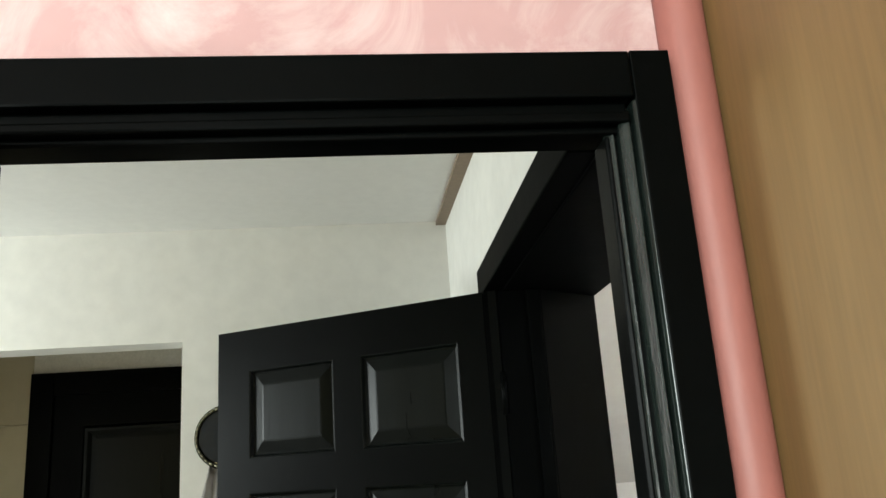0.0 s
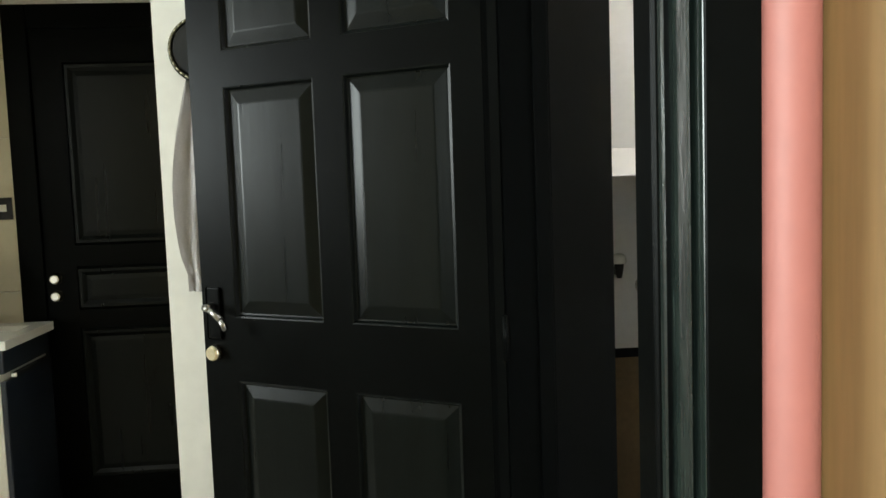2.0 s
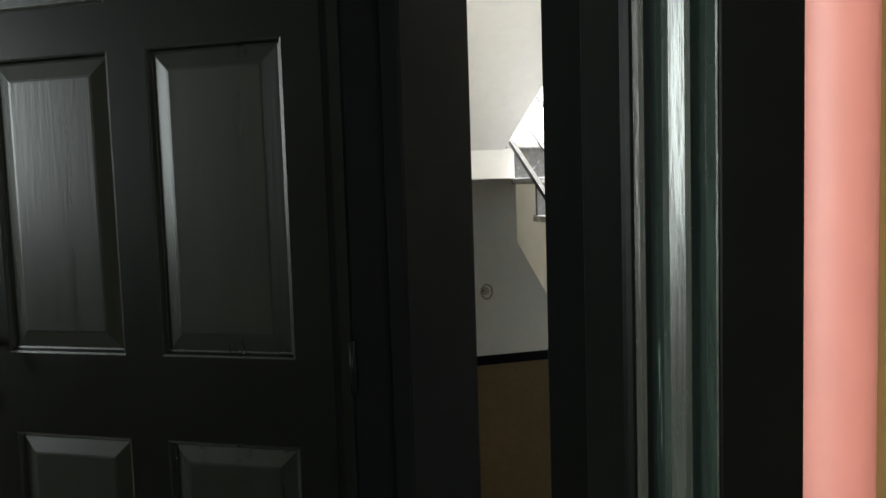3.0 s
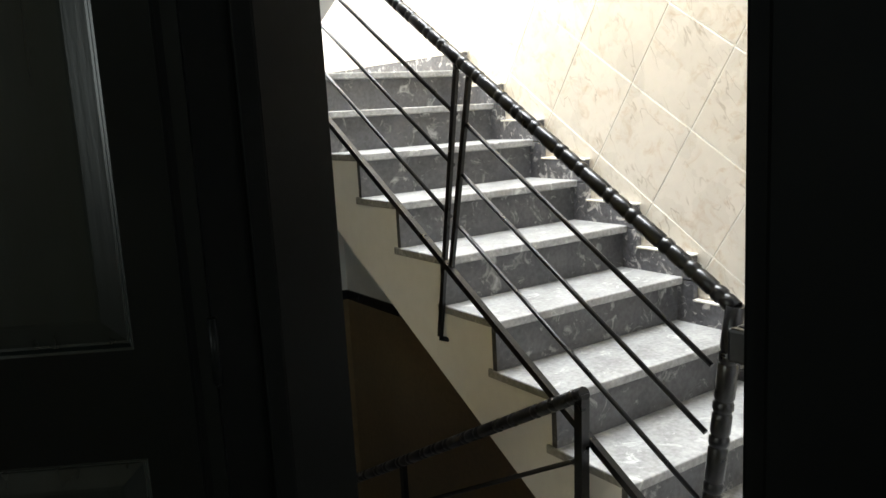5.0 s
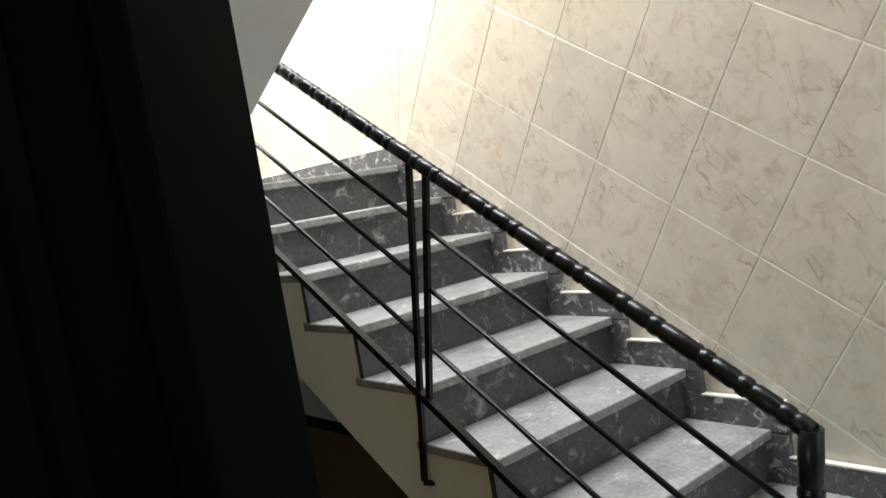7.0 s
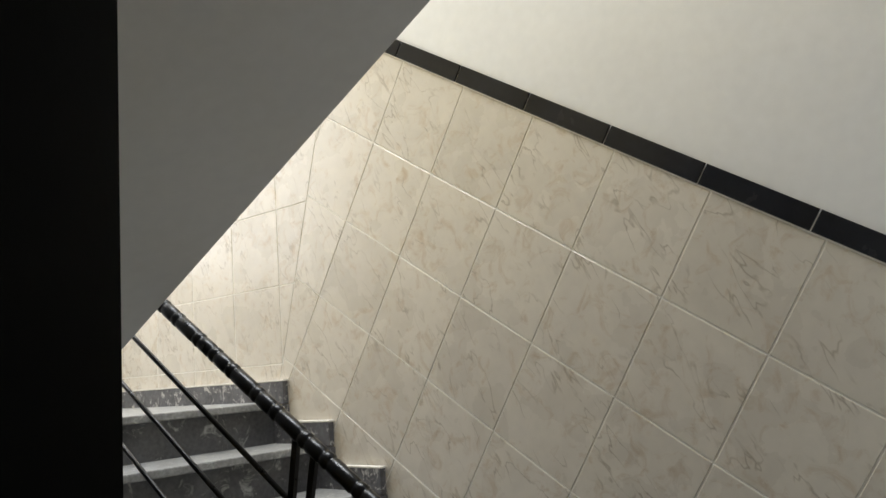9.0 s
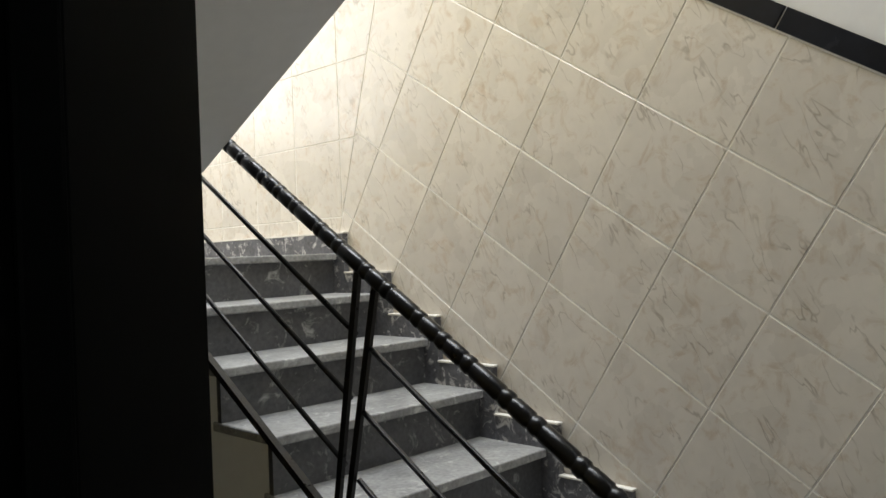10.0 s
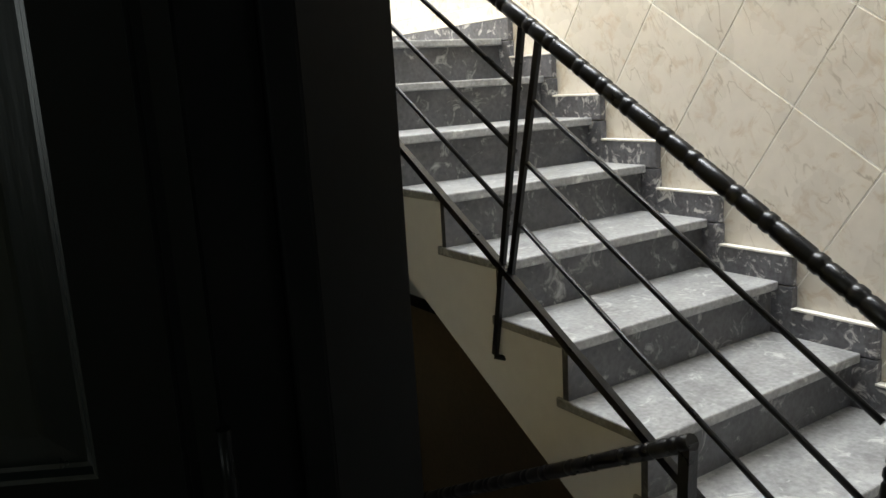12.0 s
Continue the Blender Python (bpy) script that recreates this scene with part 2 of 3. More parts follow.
def wpart(name, bm, mat, parent, label=""):
    return tagged(put(link(name, bm, mat), parent), label)


# ---------------------------------------------------------------- plan
HX = -1.966      # face of the hall's ochre side
D_Y0, D_Y1 = -1.374, -1.335   # partition with the inner doorway
D_L, D_R, D_T = -2.735, -2.100, 2.030
EX_I, EX_O = -2.058, -1.80   # wall with the flat's entrance
E_N, E_F, E_T = -1.155, -0.262, 2.10
FX = -1.92       # where the flat's back wall and ceiling end, within the entrance wall
B_Y = 0.60       # vestibule's back wall
CEIL = 2.545
RISE, GO = 0.175, 0.28
RW = 0.03        # tiled face of the stair wall
BACK_Y = 1.60    # bathroom's back wall
BX = -4.074      # bathroom's side wall
END_Y = 3.45     # stairwell's end wall
SW = -2.0        # stairwell's far side, within the entrance wall

# ---------------------------------------------------------------- walls, floors, ceilings
structure("floor", boxes((-5.4, EX_O - 0.02, -4.6, 2.6, -0.2, 0.0)), M_FLOOR, "beige-grey tiled floor of the flat", "floor")
structure("wall_pink", boxes((-4.3, D_L - 0.03, D_Y0 + 0.01, D_Y1 - 0.015, 0, 2.75), (D_R + 0.03, HX + 0.01, D_Y0 + 0.01, D_Y1 - 0.015, 0, 2.75), (D_L - 0.03, D_R + 0.03, D_Y0 + 0.01, D_Y1 - 0.015, D_T + 0.02, 2.75)),
          M_PINK, "pink plaster wall round the inner doorway, bright light mottled into its colour", "wall")
structure("wall_partition", boxes((-4.3, D_L - 0.03, D_Y1 - 0.015, D_Y1, 0, 2.75), (D_R + 0.03, HX + 0.01, D_Y1 - 0.015, D_Y1, 0, 2.75), (D_L - 0.03, D_R + 0.03, D_Y1 - 0.015, D_Y1, D_T + 0.02, 2.75)), M_CREAM, "cream plaster on the vestibule side of the partition", "wall")
bm = bmesh.new()
pts = [(HX + 0.003, D_Y0 + 0.01)] + [(HX - 0.0275 + 0.0275 * math.cos(a), D_Y0 + 0.004 - 0.026 * math.sin(a)) for a in [i * math.pi / 28 for i in range(29)]] + [(HX - 0.055, D_Y0 + 0.01)]
prism(bm, pts, "z", 0.0, 2.75)
for f in bm.faces:
    f.smooth = len(f.verts) == 4
for e in bm.edges:
    e.smooth = not any(len(f.verts) > 4 for f in e.link_faces)
structure("trim_pink_corner", bm, M_SALMON, "pink plastered rounded corner strip beside the door casing", "corner trim")
structure("wall_ochre", boxes((HX, HX + 0.04, -4.6, D_Y0 + 0.01, 0, 2.75)), M_OCHRE, "ochre wood-grained panelled wall of the hall", "wall")
structure("wall_hall_back", boxes((-4.3, -4.22, -4.75, -4.6, 0, 2.75), (-2.98, HX + 0.04, -4.75, -4.6, 0, 2.75), (-4.22, -2.98, -4.75, -4.6, 0, 1.15), (-4.22, -2.98, -4.75, -4.6, 2.45, 2.75)), M_WHITE, "plain plaster wall closing the hall with a window opening", "wall")
structure("wall_hall_side", boxes((-4.45, -4.3, -4.75, D_Y1, 0, 2.75)), M_PINK, "pink plaster side wall of the hall", "wall")
structure("ceiling_hall", boxes((-4.45, HX + 0.04, -4.75, D_Y1, 2.75, 2.85)), M_CEIL, "white painted hall ceiling", "ceiling")
structure("ceiling_vestibule", boxes((-5.4, FX, D_Y1, B_Y, CEIL, CEIL + 0.1)), M_CEIL, "white painted vestibule ceiling", "ceiling")
structure("trim_ceiling", prism(bmesh.new(), [(EX_I + 0.01, -1.32), (EX_I - 0.04, B_Y + 0.02), (EX_I - 0.085, B_Y + 0.02), (EX_I - 0.035, -1.32)], "z", CEIL - 0.014, CEIL + 0.01), M_BROWN, "brown painted strip along the ceiling edge", "trim")
OP_R, OP_T = -2.967, 2.151
structure("wall_vestibule_back", boxes((OP_R, FX, B_Y, B_Y + 0.14, 0, CEIL + 0.1), (-5.4, OP_R, B_Y, B_Y + 0.14, OP_T, CEIL + 0.1)),
          M_WHITE, "white mottled plaster wall with an open passage", "wall")
structure("wall_vestibule_side", boxes((-5.55, -5.4, D_Y1 - 0.1, -0.65, 0, CEIL), (-5.55, -5.4, -0.65, 0.35, 0, 1.28), (-5.55, -5.4, -0.65, 0.35, 2.28, CEIL), (-5.55, -5.4, 0.35, 2.6, 0, CEIL)), M_WHITE, "white plaster wall with a window opening", "wall")
structure("wall_vestibule_front", boxes((-5.4, -4.3, D_Y1 - 0.1, D_Y1, 0, CEIL)), M_WHITE, "white plaster wall of the vestibule", "wall")
structure("wall_entrance", boxes((EX_I, EX_O, -1.352, E_N - 0.02, 0, 5.4), (EX_I, EX_O - 0.002, E_F + 0.137, END_Y + 0.1, 0, 5.4), (EX_I, EX_O, E_N - 0.02, E_F + 0.137, E_T + 0.02, 5.4), (-1.965, EX_O, -2.2, -1.352, 0, 5.4)),
          M_CREAM, "ochre-cream plaster wall with the flat's entrance", "wall")
structure("wall_entrance_plaster", prism(prism(bmesh.new(), [(EX_I + 0.01, E_N - 0.02), (EX_I - 0.05, B_Y + 0.03), (EX_I + 0.01, B_Y + 0.03)], "z", E_T + 0.06, CEIL + 0.01),
          [(EX_I + 0.01, E_F + 0.138), (EX_I - 0.038, E_F + 0.138), (EX_I - 0.05, B_Y + 0.03), (EX_I + 0.01, B_Y + 0.03)], "z", 0.0, E_T + 0.06),
          M_WHITE, "white plaster above the flat's entrance", "wall")
structure("wall_bathroom_back", boxes((-5.4, EX_I, BACK_Y + 0.01, BACK_Y + 0.15, 0, CEIL)), M_GROUT, "tiled bathroom back wall", "wall")
structure("wall_bathroom_side", boxes((BX - 0.1, BX - 0.01, B_Y + 0.14, BACK_Y + 0.01, 0, CEIL)), M_GROUT, "tiled bathroom side wall", "wall")
structure("ceiling_bathroom", boxes((-5.4, EX_I, B_Y + 0.14, BACK_Y + 0.15, CEIL - 0.02, CEIL + 0.1)), M_CEIL, "white bathroom ceiling", "ceiling")

# ---------------------------------------------------------------- stairwell
structure("wall_stair", boxes((RW + 0.004, RW + 0.2, -1.9, END_Y, -2.2, 5.4)), M_STAIRWHITE, "white painted stairwell wall above a tiled dado", "wall")
W0, W1, WZ0, WZ1 = -1.75, -0.15, 2.30, 3.80
structure("wall_stair_end", boxes((SW, RW + 0.2, END_Y, END_Y + 0.2, -2.2, WZ0), (SW, RW + 0.2, END_Y, END_Y + 0.2, WZ1, 5.4), (SW, W0, END_Y, END_Y + 0.2, WZ0, WZ1), (W1, RW + 0.2, END_Y, END_Y + 0.2, WZ0, WZ1)),
          M_STAIRWHITE, "white stairwell end wall with a window opening", "wall")
structure("wall_stair_near", boxes((SW, RW + 0.2, -2.05, -1.9, -2.2, 5.4)), M_STAIRWHITE, "white stairwell wall beside the landing", "wall")
structure("wall_stair_lower", boxes((SW - 0.2, SW, -1.9, END_Y, -2.2, -0.2)), M_STAIRWHITE, "white wall below the landing", "wall")
# out of view; its opening is made up to go with the overhead fill
structure("ceiling_stair", boxes((SW, -0.9, -1.9, END_Y, 5.4, 5.5), (-0.0, RW + 0.2, -1.9, END_Y, 5.4, 5.5), (-0.9, 0.0, -1.9, -0.1, 5.4, 5.5), (-0.9, 0.0, 2.5, END_Y, 5.4, 5.5)), M_CEIL, "unseen stairwell ceiling with an added opening for overhead fill", "ceiling")
structure("floor_landing", boxes((SW, RW, -1.9, -0.30, -0.18, -0.004), (SW, -0.97, -0.30, -0.05, -0.18, -0.004)), M_TREAD, "grey marble landing outside the entrance", "floor")
structure("floor_lower_landing", boxes((SW, RW, 2.7, END_Y, -1.75, -1.575), (SW, RW, -1.9, 2.7, -2.3, -2.2)), M_TREAD, "grey marble lower landing", "floor")
structure("floor_upper_landing", boxes((SW, RW, 1.99, END_Y, 1.40, 1.545)), M_STAIRWHITE, "painted slab of the upper landing", "floor")

# staircase going up
stairs = thing("staircase", (-0.45, -0.28, 0.0), "grey marble staircase with scuffed dark risers", "staircase")
SX0 = -0.893
bm = bmesh.new()
low = [(-0.25, -0.02), (-0.25, 0.145)]
for i in range(1, 9):
    y = (i - 2) * GO + 0.03
    low += [(y + 0.0, i * RISE - 0.03), (y + GO, i * RISE - 0.03)]
low += [(1.99, 9 * RISE - 0.03), (1.99, 1.085), (0.14, -0.025)]
prism(bm, low, "x", SX0, RW)
wpart("stringer", bm, M_STAIRWHITE, stairs, "off-white painted stair side and underside")
for i in range(1, 10):
    y = (i - 2) * GO
    y1 = y + GO + 0.075
    bm = bmesh.new()
    box(bm, -0.901, 0.0, y, y1, i * RISE - 0.03, i * RISE, bevel=0.005)
    wpart("tread", bm, M_TREAD, stairs)
    bm = bmesh.new()
    box(bm, SX0 - 0.004, 0.0, y + 0.026, y + 0.048, (i - 1) * RISE, i * RISE - 0.03)
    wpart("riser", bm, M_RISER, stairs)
    # stepped skirting along the wall
    bm = bmesh.new()
    z = i * RISE
    yb = y + GO - 0.05 if i < 9 else END_Y
    box(bm, 0.0, RW - 0.002, y - 0.05 + 0.004, yb, z - 0.01, z + 0.085, bevel=0.002)
    wpart("skirting", bm, M_SKIRT, stairs)
    bm = bmesh.new()
    box(bm, 0.0, RW - 0.002, y - 0.05, y + 0.03, z - RISE - 0.005, z - 0.014, bevel=0.002)
    wpart("skirting_upright", bm, M_SKIRT, stairs)
    bm = bmesh.new()
    box(bm, -0.002, RW - 0.004, y - 0.052, yb + 0.004, z + 0.085, z + 0.093, bevel=0.002)
    wpart("cement_line", bm, M_CEMENT, stairs)

# upper landing paving
structure("pavement_upper_landing", boxes((SW, 0.0, 2.31, END_Y, 1.545, 1.575), (SW, -0.93, 1.99, 2.31, 1.545, 1.575)), M_TREAD, "grey marble paving of the upper landing", "floor")

# flight above, and flight going down, on the entrance side
SL = 0.49
upper = thing("upper_flight", (-1.4, 1.9, 1.575), "grey-white painted underside of the flight above", "staircase")
bm = bmesh.new()
z_at = lambda y: 1.786 + (1.487 - y) * SL
prism(bm, [(2.0, z_at(2.0)), (-0.8, z_at(-0.8)), (-1.9, z_at(-0.8)), (-1.9, z_at(-0.8) + 0.2), (-0.8, z_at(-0.8) + 0.2), (2.0, z_at(2.0) + 0.2)], "x", SW, -0.95)
wpart("soffit_slab", bm, M_STAIRWHITE, upper)
for k in range(9):
    bm = bmesh.new()
    y = 1.95 - k * 0.31
    box(bm, SW, -0.93, y - 0.31, y + 0.02, z_at(y) + 0.18, z_at(y) + 0.18 + 0.152, bevel=0.004)
    wpart("step", bm, M_TREAD, upper)
lower = thing("lower_flight", (-1.4, 0.0, -0.2), "grey marble flight going down in shade", "staircase")
for k in range(1, 10):
    bm = bmesh.new()
    y = -0.05 + (k - 1) * 0.31
    box(bm, SW, -0.97, y, y + 0.33, -0.1575 * k - 0.03, -0.1575 * k, bevel=0.004)
    wpart("tread", bm, M_TREAD, lower)
    bm = bmesh.new()
    box(bm, SW, -0.985, y + 0.005, y + 0.31, -0.1575 * k - 0.30, -0.1575 * k - 0.03)
    wpart("step_body", bm, M_STAIRWHITE, lower)

# railing of the flight going up
RX = -0.90
rail_z = lambda y: 0.898 + 0.622 * (y + 0.313)


def beads(length, pitch=0.125):
    """Rings of a wrought bar with pairs of notches."""
    rows, s = [(0.0, 0.95)], 0.03
    while s + 0.06 < length:
        rows += [(s, 1.0), (s + 0.004, 0.89), (s + 0.010, 0.89), (s + 0.014, 1.04), (s + 0.030, 1.04), (s + 0.034, 0.89), (s + 0.040, 0.89), (s + 0.044, 1.0)]
        s += pitch if int(s / pitch) % 2 else pitch * 0.72
    rows.append((length, 0.95))
    return rows


def rod(parent, name, a, b, r, sides=8, shaped=False):
    bm = bmesh.new()
    L = (Vector(b) - Vector(a)).length
    tube(bm, a, b, r, sides, beads(L) if shaped else None)
    return wpart(name, bm, M_IRON, parent)


def flat_bar(parent, name, a, b, w, d):
    """A rectangular bar from a to b, w wide along the run and d deep across it."""
    a, b = Vector(a), Vector(b)
    t = (b - a).normalized()
    u = Vector((1, 0, 0))
    v = t.cross(u).normalized()
    bm = bmesh.new()
    vs = [[bm.verts.new(p + u * (d / 2 * i) + v * (w / 2 * j)) for i, j in ((-1, -1), (1, -1), (1, 1), (-1, 1))] for p in (a, b)]
    fs = [bm.faces.new(vs[0]), bm.faces.new(vs[1])] + [bm.faces.new((vs[0][i], vs[0][(i + 1) % 4], vs[1][(i + 1) % 4], vs[1][i])) for i in range(4)]
    bmesh.ops.recalc_face_normals(bm, faces=fs)
    return wpart(name, bm, M_IRON, parent)


railing = thing("stair_railing", (RX, -0.31, 0.0), "black wrought-iron stair railing with a notched handrail", "railing")
rod(railing, "handrail", (RX, -0.315, rail_z(-0.315)), (RX, 1.98, rail_z(1.98)), 0.021, 10, True)
rod(railing, "newel", (RX, -0.20, -0.002), (RX, -0.313, 0.905), 0.024, 10, True)
for off, r in ((0.19, 0.0075), (0.375, 0.0075), (0.57, 0.0075)):
    rod(railing, "bar", (RX, -0.27 + off * 0.10, rail_z(-0.27 + off * 0.10) - off), (RX, 0.66 + off * 0.16, rail_z(0.66 + off * 0.16) - off), r)
    rod(railing, "bar", (RX, 0.71 + off * 0.16, rail_z(0.71 + off * 0.16) - off), (RX, 2.0, rail_z(2.0) - off), r)
flat_bar(railing, "bottom_bar", (RX - 0.015, -0.19, rail_z(-0.19) - 0.748), (RX - 0.015, 2.0, rail_z(2.0) - 0.748), 0.022, 0.022)
flat_bar(railing, "post", (RX - 0.005, 0.715, rail_z(0.715)), (RX - 0.012, 0.89, 0.585), 0.02, 0.012)
flat_bar(railing, "post", (RX, 0.655, rail_z(0.655)), (RX - 0.010, 0.80, 0.845), 0.02, 0.012)
rod(railing, "fixing_bolt", (RX - 0.012, 0.895, 0.578), (SX0 + 0.006, 0.87, 0.572), 0.009)

railing2 = thing("stair_railing", (-0.95, 0.14, -0.16), "black wrought-iron railing of the flight going down", "railing")
r2 = lambda y: 0.582 - 0.545 * (y - 0.14)
rod(railing2, "handrail", (-0.95, 0.13, r2(0.13)), (-0.95, 2.6, r2(2.6)), 0.021, 10, True)
flat_bar(railing2, "newel", (-0.95, 0.14, 0.585), (-0.95, 0.165, -0.16), 0.03, 0.03)
flat_bar(railing2, "post", (-0.95, 1.15, r2(1.15)), (-0.95, 1.15, r2(1.15) - 0.75), 0.025, 0.02)
for off in (0.19, 0.345, 0.52):
    rod(railing2, "bar", (-0.95, 0.15, r2(0.15) - off), (-0.95, 2.6, r2(2.6) - off), 0.0075)

# small fixtures on the end wall above the lower landing
lamp = thing("wall_light", (-0.744, END_Y, 0.81), "small wall light with a white cap on a dark holder", "wall light")
bm = bmesh.new()
tube(bm, (-0.744, END_Y - 0.06, 0.80), (-0.744, END_Y - 0.06, 0.87), 0.05, 16, [(0, 0.8), (0.01, 1.0), (0.05, 0.95), (0.065, 0.6), (0.07, 0.3)])
wpart("cap", bm, M_CERAMIC, lamp, "white cap")
bm = bmesh.new()
tube(bm, (-0.744, END_Y - 0.06, 0.70), (-0.744, END_Y - 0.06, 0.80), 0.03, 12, [(0, 0.6), (0.03, 0.8), (0.09, 1.1), (0.1, 1.0)])
box(bm, -0.765, -0.723, END_Y - 0.05, END_Y, 0.72, 0.78, bevel=0.004)
wpart("holder", bm, M_IRON, lamp)
tap_ring = thing("pipe_valve", (-0.584, END_Y, 0.644), "small round chrome valve on the shaded wall", "valve")
bm = bmesh.new()
tube(bm, (-0.584, END_Y, 0.644), (-0.584, END_Y - 0.05, 0.644), 0.022, 12, [(0, 1.3), (0.006, 1.3), (0.01, 0.7), (0.03, 0.7), (0.034, 1.0), (0.05, 0.9)])
wpart("body", bm, M_CHROME, tap_ring)
bm = bmesh.new()
for i in range(16):
    a, b = 2 * math.pi * i / 16, 2 * math.pi * (i + 1) / 16
    tube(bm, (-0.584 + 0.04 * math.cos(a), END_Y - 0.045, 0.644 + 0.05 * math.sin(a)), (-0.584 + 0.04 * math.cos(b), END_Y - 0.045, 0.644 + 0.05 * math.sin(b)), 0.006, 6)
wpart("hand_wheel", bm, M_CHROME, tap_ring)

# ---------------------------------------------------------------- doors


def panel_leaf(parent, width, z0, z1, panels, mat):
    """A door leaf in its own place: x along the leaf from the hinge, z up, face at y = -0.02; panels sunk with a bevelled raised field."""
    bm = bmesh.new()
    xs = sorted({0.0, width, *[p[0] for p in panels], *[p[1] for p in panels]})
    zs = sorted({z0, z1, *[p[2] for p in panels], *[p[3] for p in panels]})
    for xa, xb in zip(xs, xs[1:]):
        for za, zb in zip(zs, zs[1:]):
            c = ((xa + xb) / 2, (za + zb) / 2)
            if any(p[0] < c[0] < p[1] and p[2] < c[1] < p[3] for p in panels):
                continue
            for yy in (-0.02, 0.02):
                f = bm.faces.new([bm.verts.new(q) for q in ((xa, yy, za), (xb, yy, za), (xb, yy, zb), (xa, yy, zb))])
    bmesh.ops.remove_doubles(bm, verts=bm.verts, dist=1e-5)
    for a, b in (((0, z0), (width, z0)), ((width, z0), (width, z1)), ((width, z1), (0, z1)), ((0, z1), (0, z0))):
        bm.faces.new([bm.verts.new(q) for q in ((a[0], -0.02, a[1]), (b[0], -0.02, b[1]), (b[0], 0.02, b[1]), (a[0], 0.02, a[1]))])
    bmesh.ops.recalc_face_normals(bm, faces=bm.faces)
    frame_part = part("stiles_and_rails", bm, mat, parent)
    for xa, xb, za, zb in panels:
        bm = bmesh.new()
        for side in (-1, 1):
            prof = [(0.0, 0.020), (0.004, 0.0185), (0.008, 0.010), (0.012, 0.0085), (0.016, 0.0095), (0.042, 0.0165), (0.047, 0.0172)]
            loops = []
            for ins, dep in prof:
                loops.append([bm.verts.new(q) for q in ((xa + ins, side * dep, za + ins), (xb - ins, side * dep, za + ins), (xb - ins, side * dep, zb - ins), (xa + ins, side * dep, zb - ins))])
            for p, q in zip(loops, loops[1:]):
                for i in range(4):
                    bm.faces.new((p[i], p[(i + 1) % 4], q[(i + 1) % 4], q[i]))
            bm.faces.new(loops[-1])
        bmesh.ops.recalc_face_normals(bm, faces=bm.faces)
        part("panel", bm, M_GRAIN, parent)
    return frame_part


front_door = new("door_1")
tagged(front_door, "open black-painted six-panel entrance door with a lever handle", "door", kind="structure")
LW = 0.866
PX = ((0.112, 0.395), (0.478, 0.756))
panel_leaf(front_door, LW, 0.012, 2.10, [(a, b, z0, z1) for a, b in PX for z0, z1 in ((1.745, 1.985), (1.06, 1.655), (0.24, 0.892))], M_BLACK)
bm = bmesh.new()
tube(bm, (0.825, -0.02, 0.965), (0.825, -0.045, 0.965), 0.022, 16, [(0, 1.0), (0.012, 1.0), (0.018, 0.95), (0.025, 0.75)])
part("lock_knob", bm, M_BRASS, front_door, "pale brass lock cylinder knob")
bm = bmesh.new()
box(bm, 0.800, 0.848, -0.026, -0.0205, 1.00, 1.14, bevel=0.006)
plate = part("handle_plate", bm, M_BLACK, front_door)
bm = bmesh.new()
pts = [(0.825, -0.02, 1.09), (0.825, -0.06, 1.09), (0.80, -0.066, 1.086), (0.765, -0.066, 1.062), (0.752, -0.064, 1.035)]
for a, b in zip(pts, pts[1:]):
    tube(bm, a, b, 0.0085, 10)
part("lever_handle", bm, M_AGED, front_door, "curved tarnished chrome lever handle")
for z in (0.25, 1.05, 1.85):
    bm = bmesh.new()
    tube(bm, (-0.004, -0.026, z - 0.05), (-0.004, -0.026, z + 0.05), 0.007, 10)
    part("hinge", bm, M_BLACK, front_door)
front_door.matrix_world = SETTLE @ Matrix.Translation((-2.100, -0.243, 0.0)) @ Matrix.Rotation(math.atan2(0.36, -0.80), 4, "Z") @ Matrix.Diagonal((1, -1, 1, 1))

# frame of the entrance
bm = boxes((EX_I - 0.004, EX_O + 0.004, E_N - 0.02, E_N + 0.012, 0, E_T), (EX_I - 0.004, EX_O + 0.004, E_N - 0.02, E_F + 0.135, E_T, E_T + 0.02), bevel=0.003)
prism(bm, [(EX_I - 0.052, E_F), (EX_I + 0.09, E_F), (EX_O + 0.002, E_F + 0.124), (EX_O + 0.002, E_F + 0.137), (EX_I - 0.004, E_F + 0.137), (EX_I - 0.052, E_F + 0.07)], "z", 0, E_T)
ef = structure("door_frame_entrance", bm, M_JAMB, "black-painted frame of the flat's entrance", "door frame")
for nm, r in (("casing", (EX_I - 0.010, EX_I - 0.0, E_N - 0.072, E_N - 0.004, 0, E_T + 0.055)), ("casing", (EX_I - 0.056, EX_I - 0.0525, E_F + 0.002, E_F + 0.068, 0, E_T - 0.004)),
              ("casing", (EX_I - 0.05, EX_I, E_N - 0.004, E_F + 0.115, E_T + 0.004, E_T + 0.078)),
              ("door_stop", (EX_I + 0.06, EX_I + 0.10, E_N + 0.012, E_N + 0.028, 0, E_T)), ("door_stop", (EX_I + 0.05, EX_I + 0.085, E_F - 0.012, E_F, 0, E_T))):
    part(nm, boxes(r, bevel=0.004), M_JAMB, ef)
bm = boxes((EX_I + 0.005, EX_I + 0.055, E_N + 0.012, E_N + 0.016, 1.08, 1.28), bevel=0.001)
part("strike_plate", bm, M_BLACK, ef)
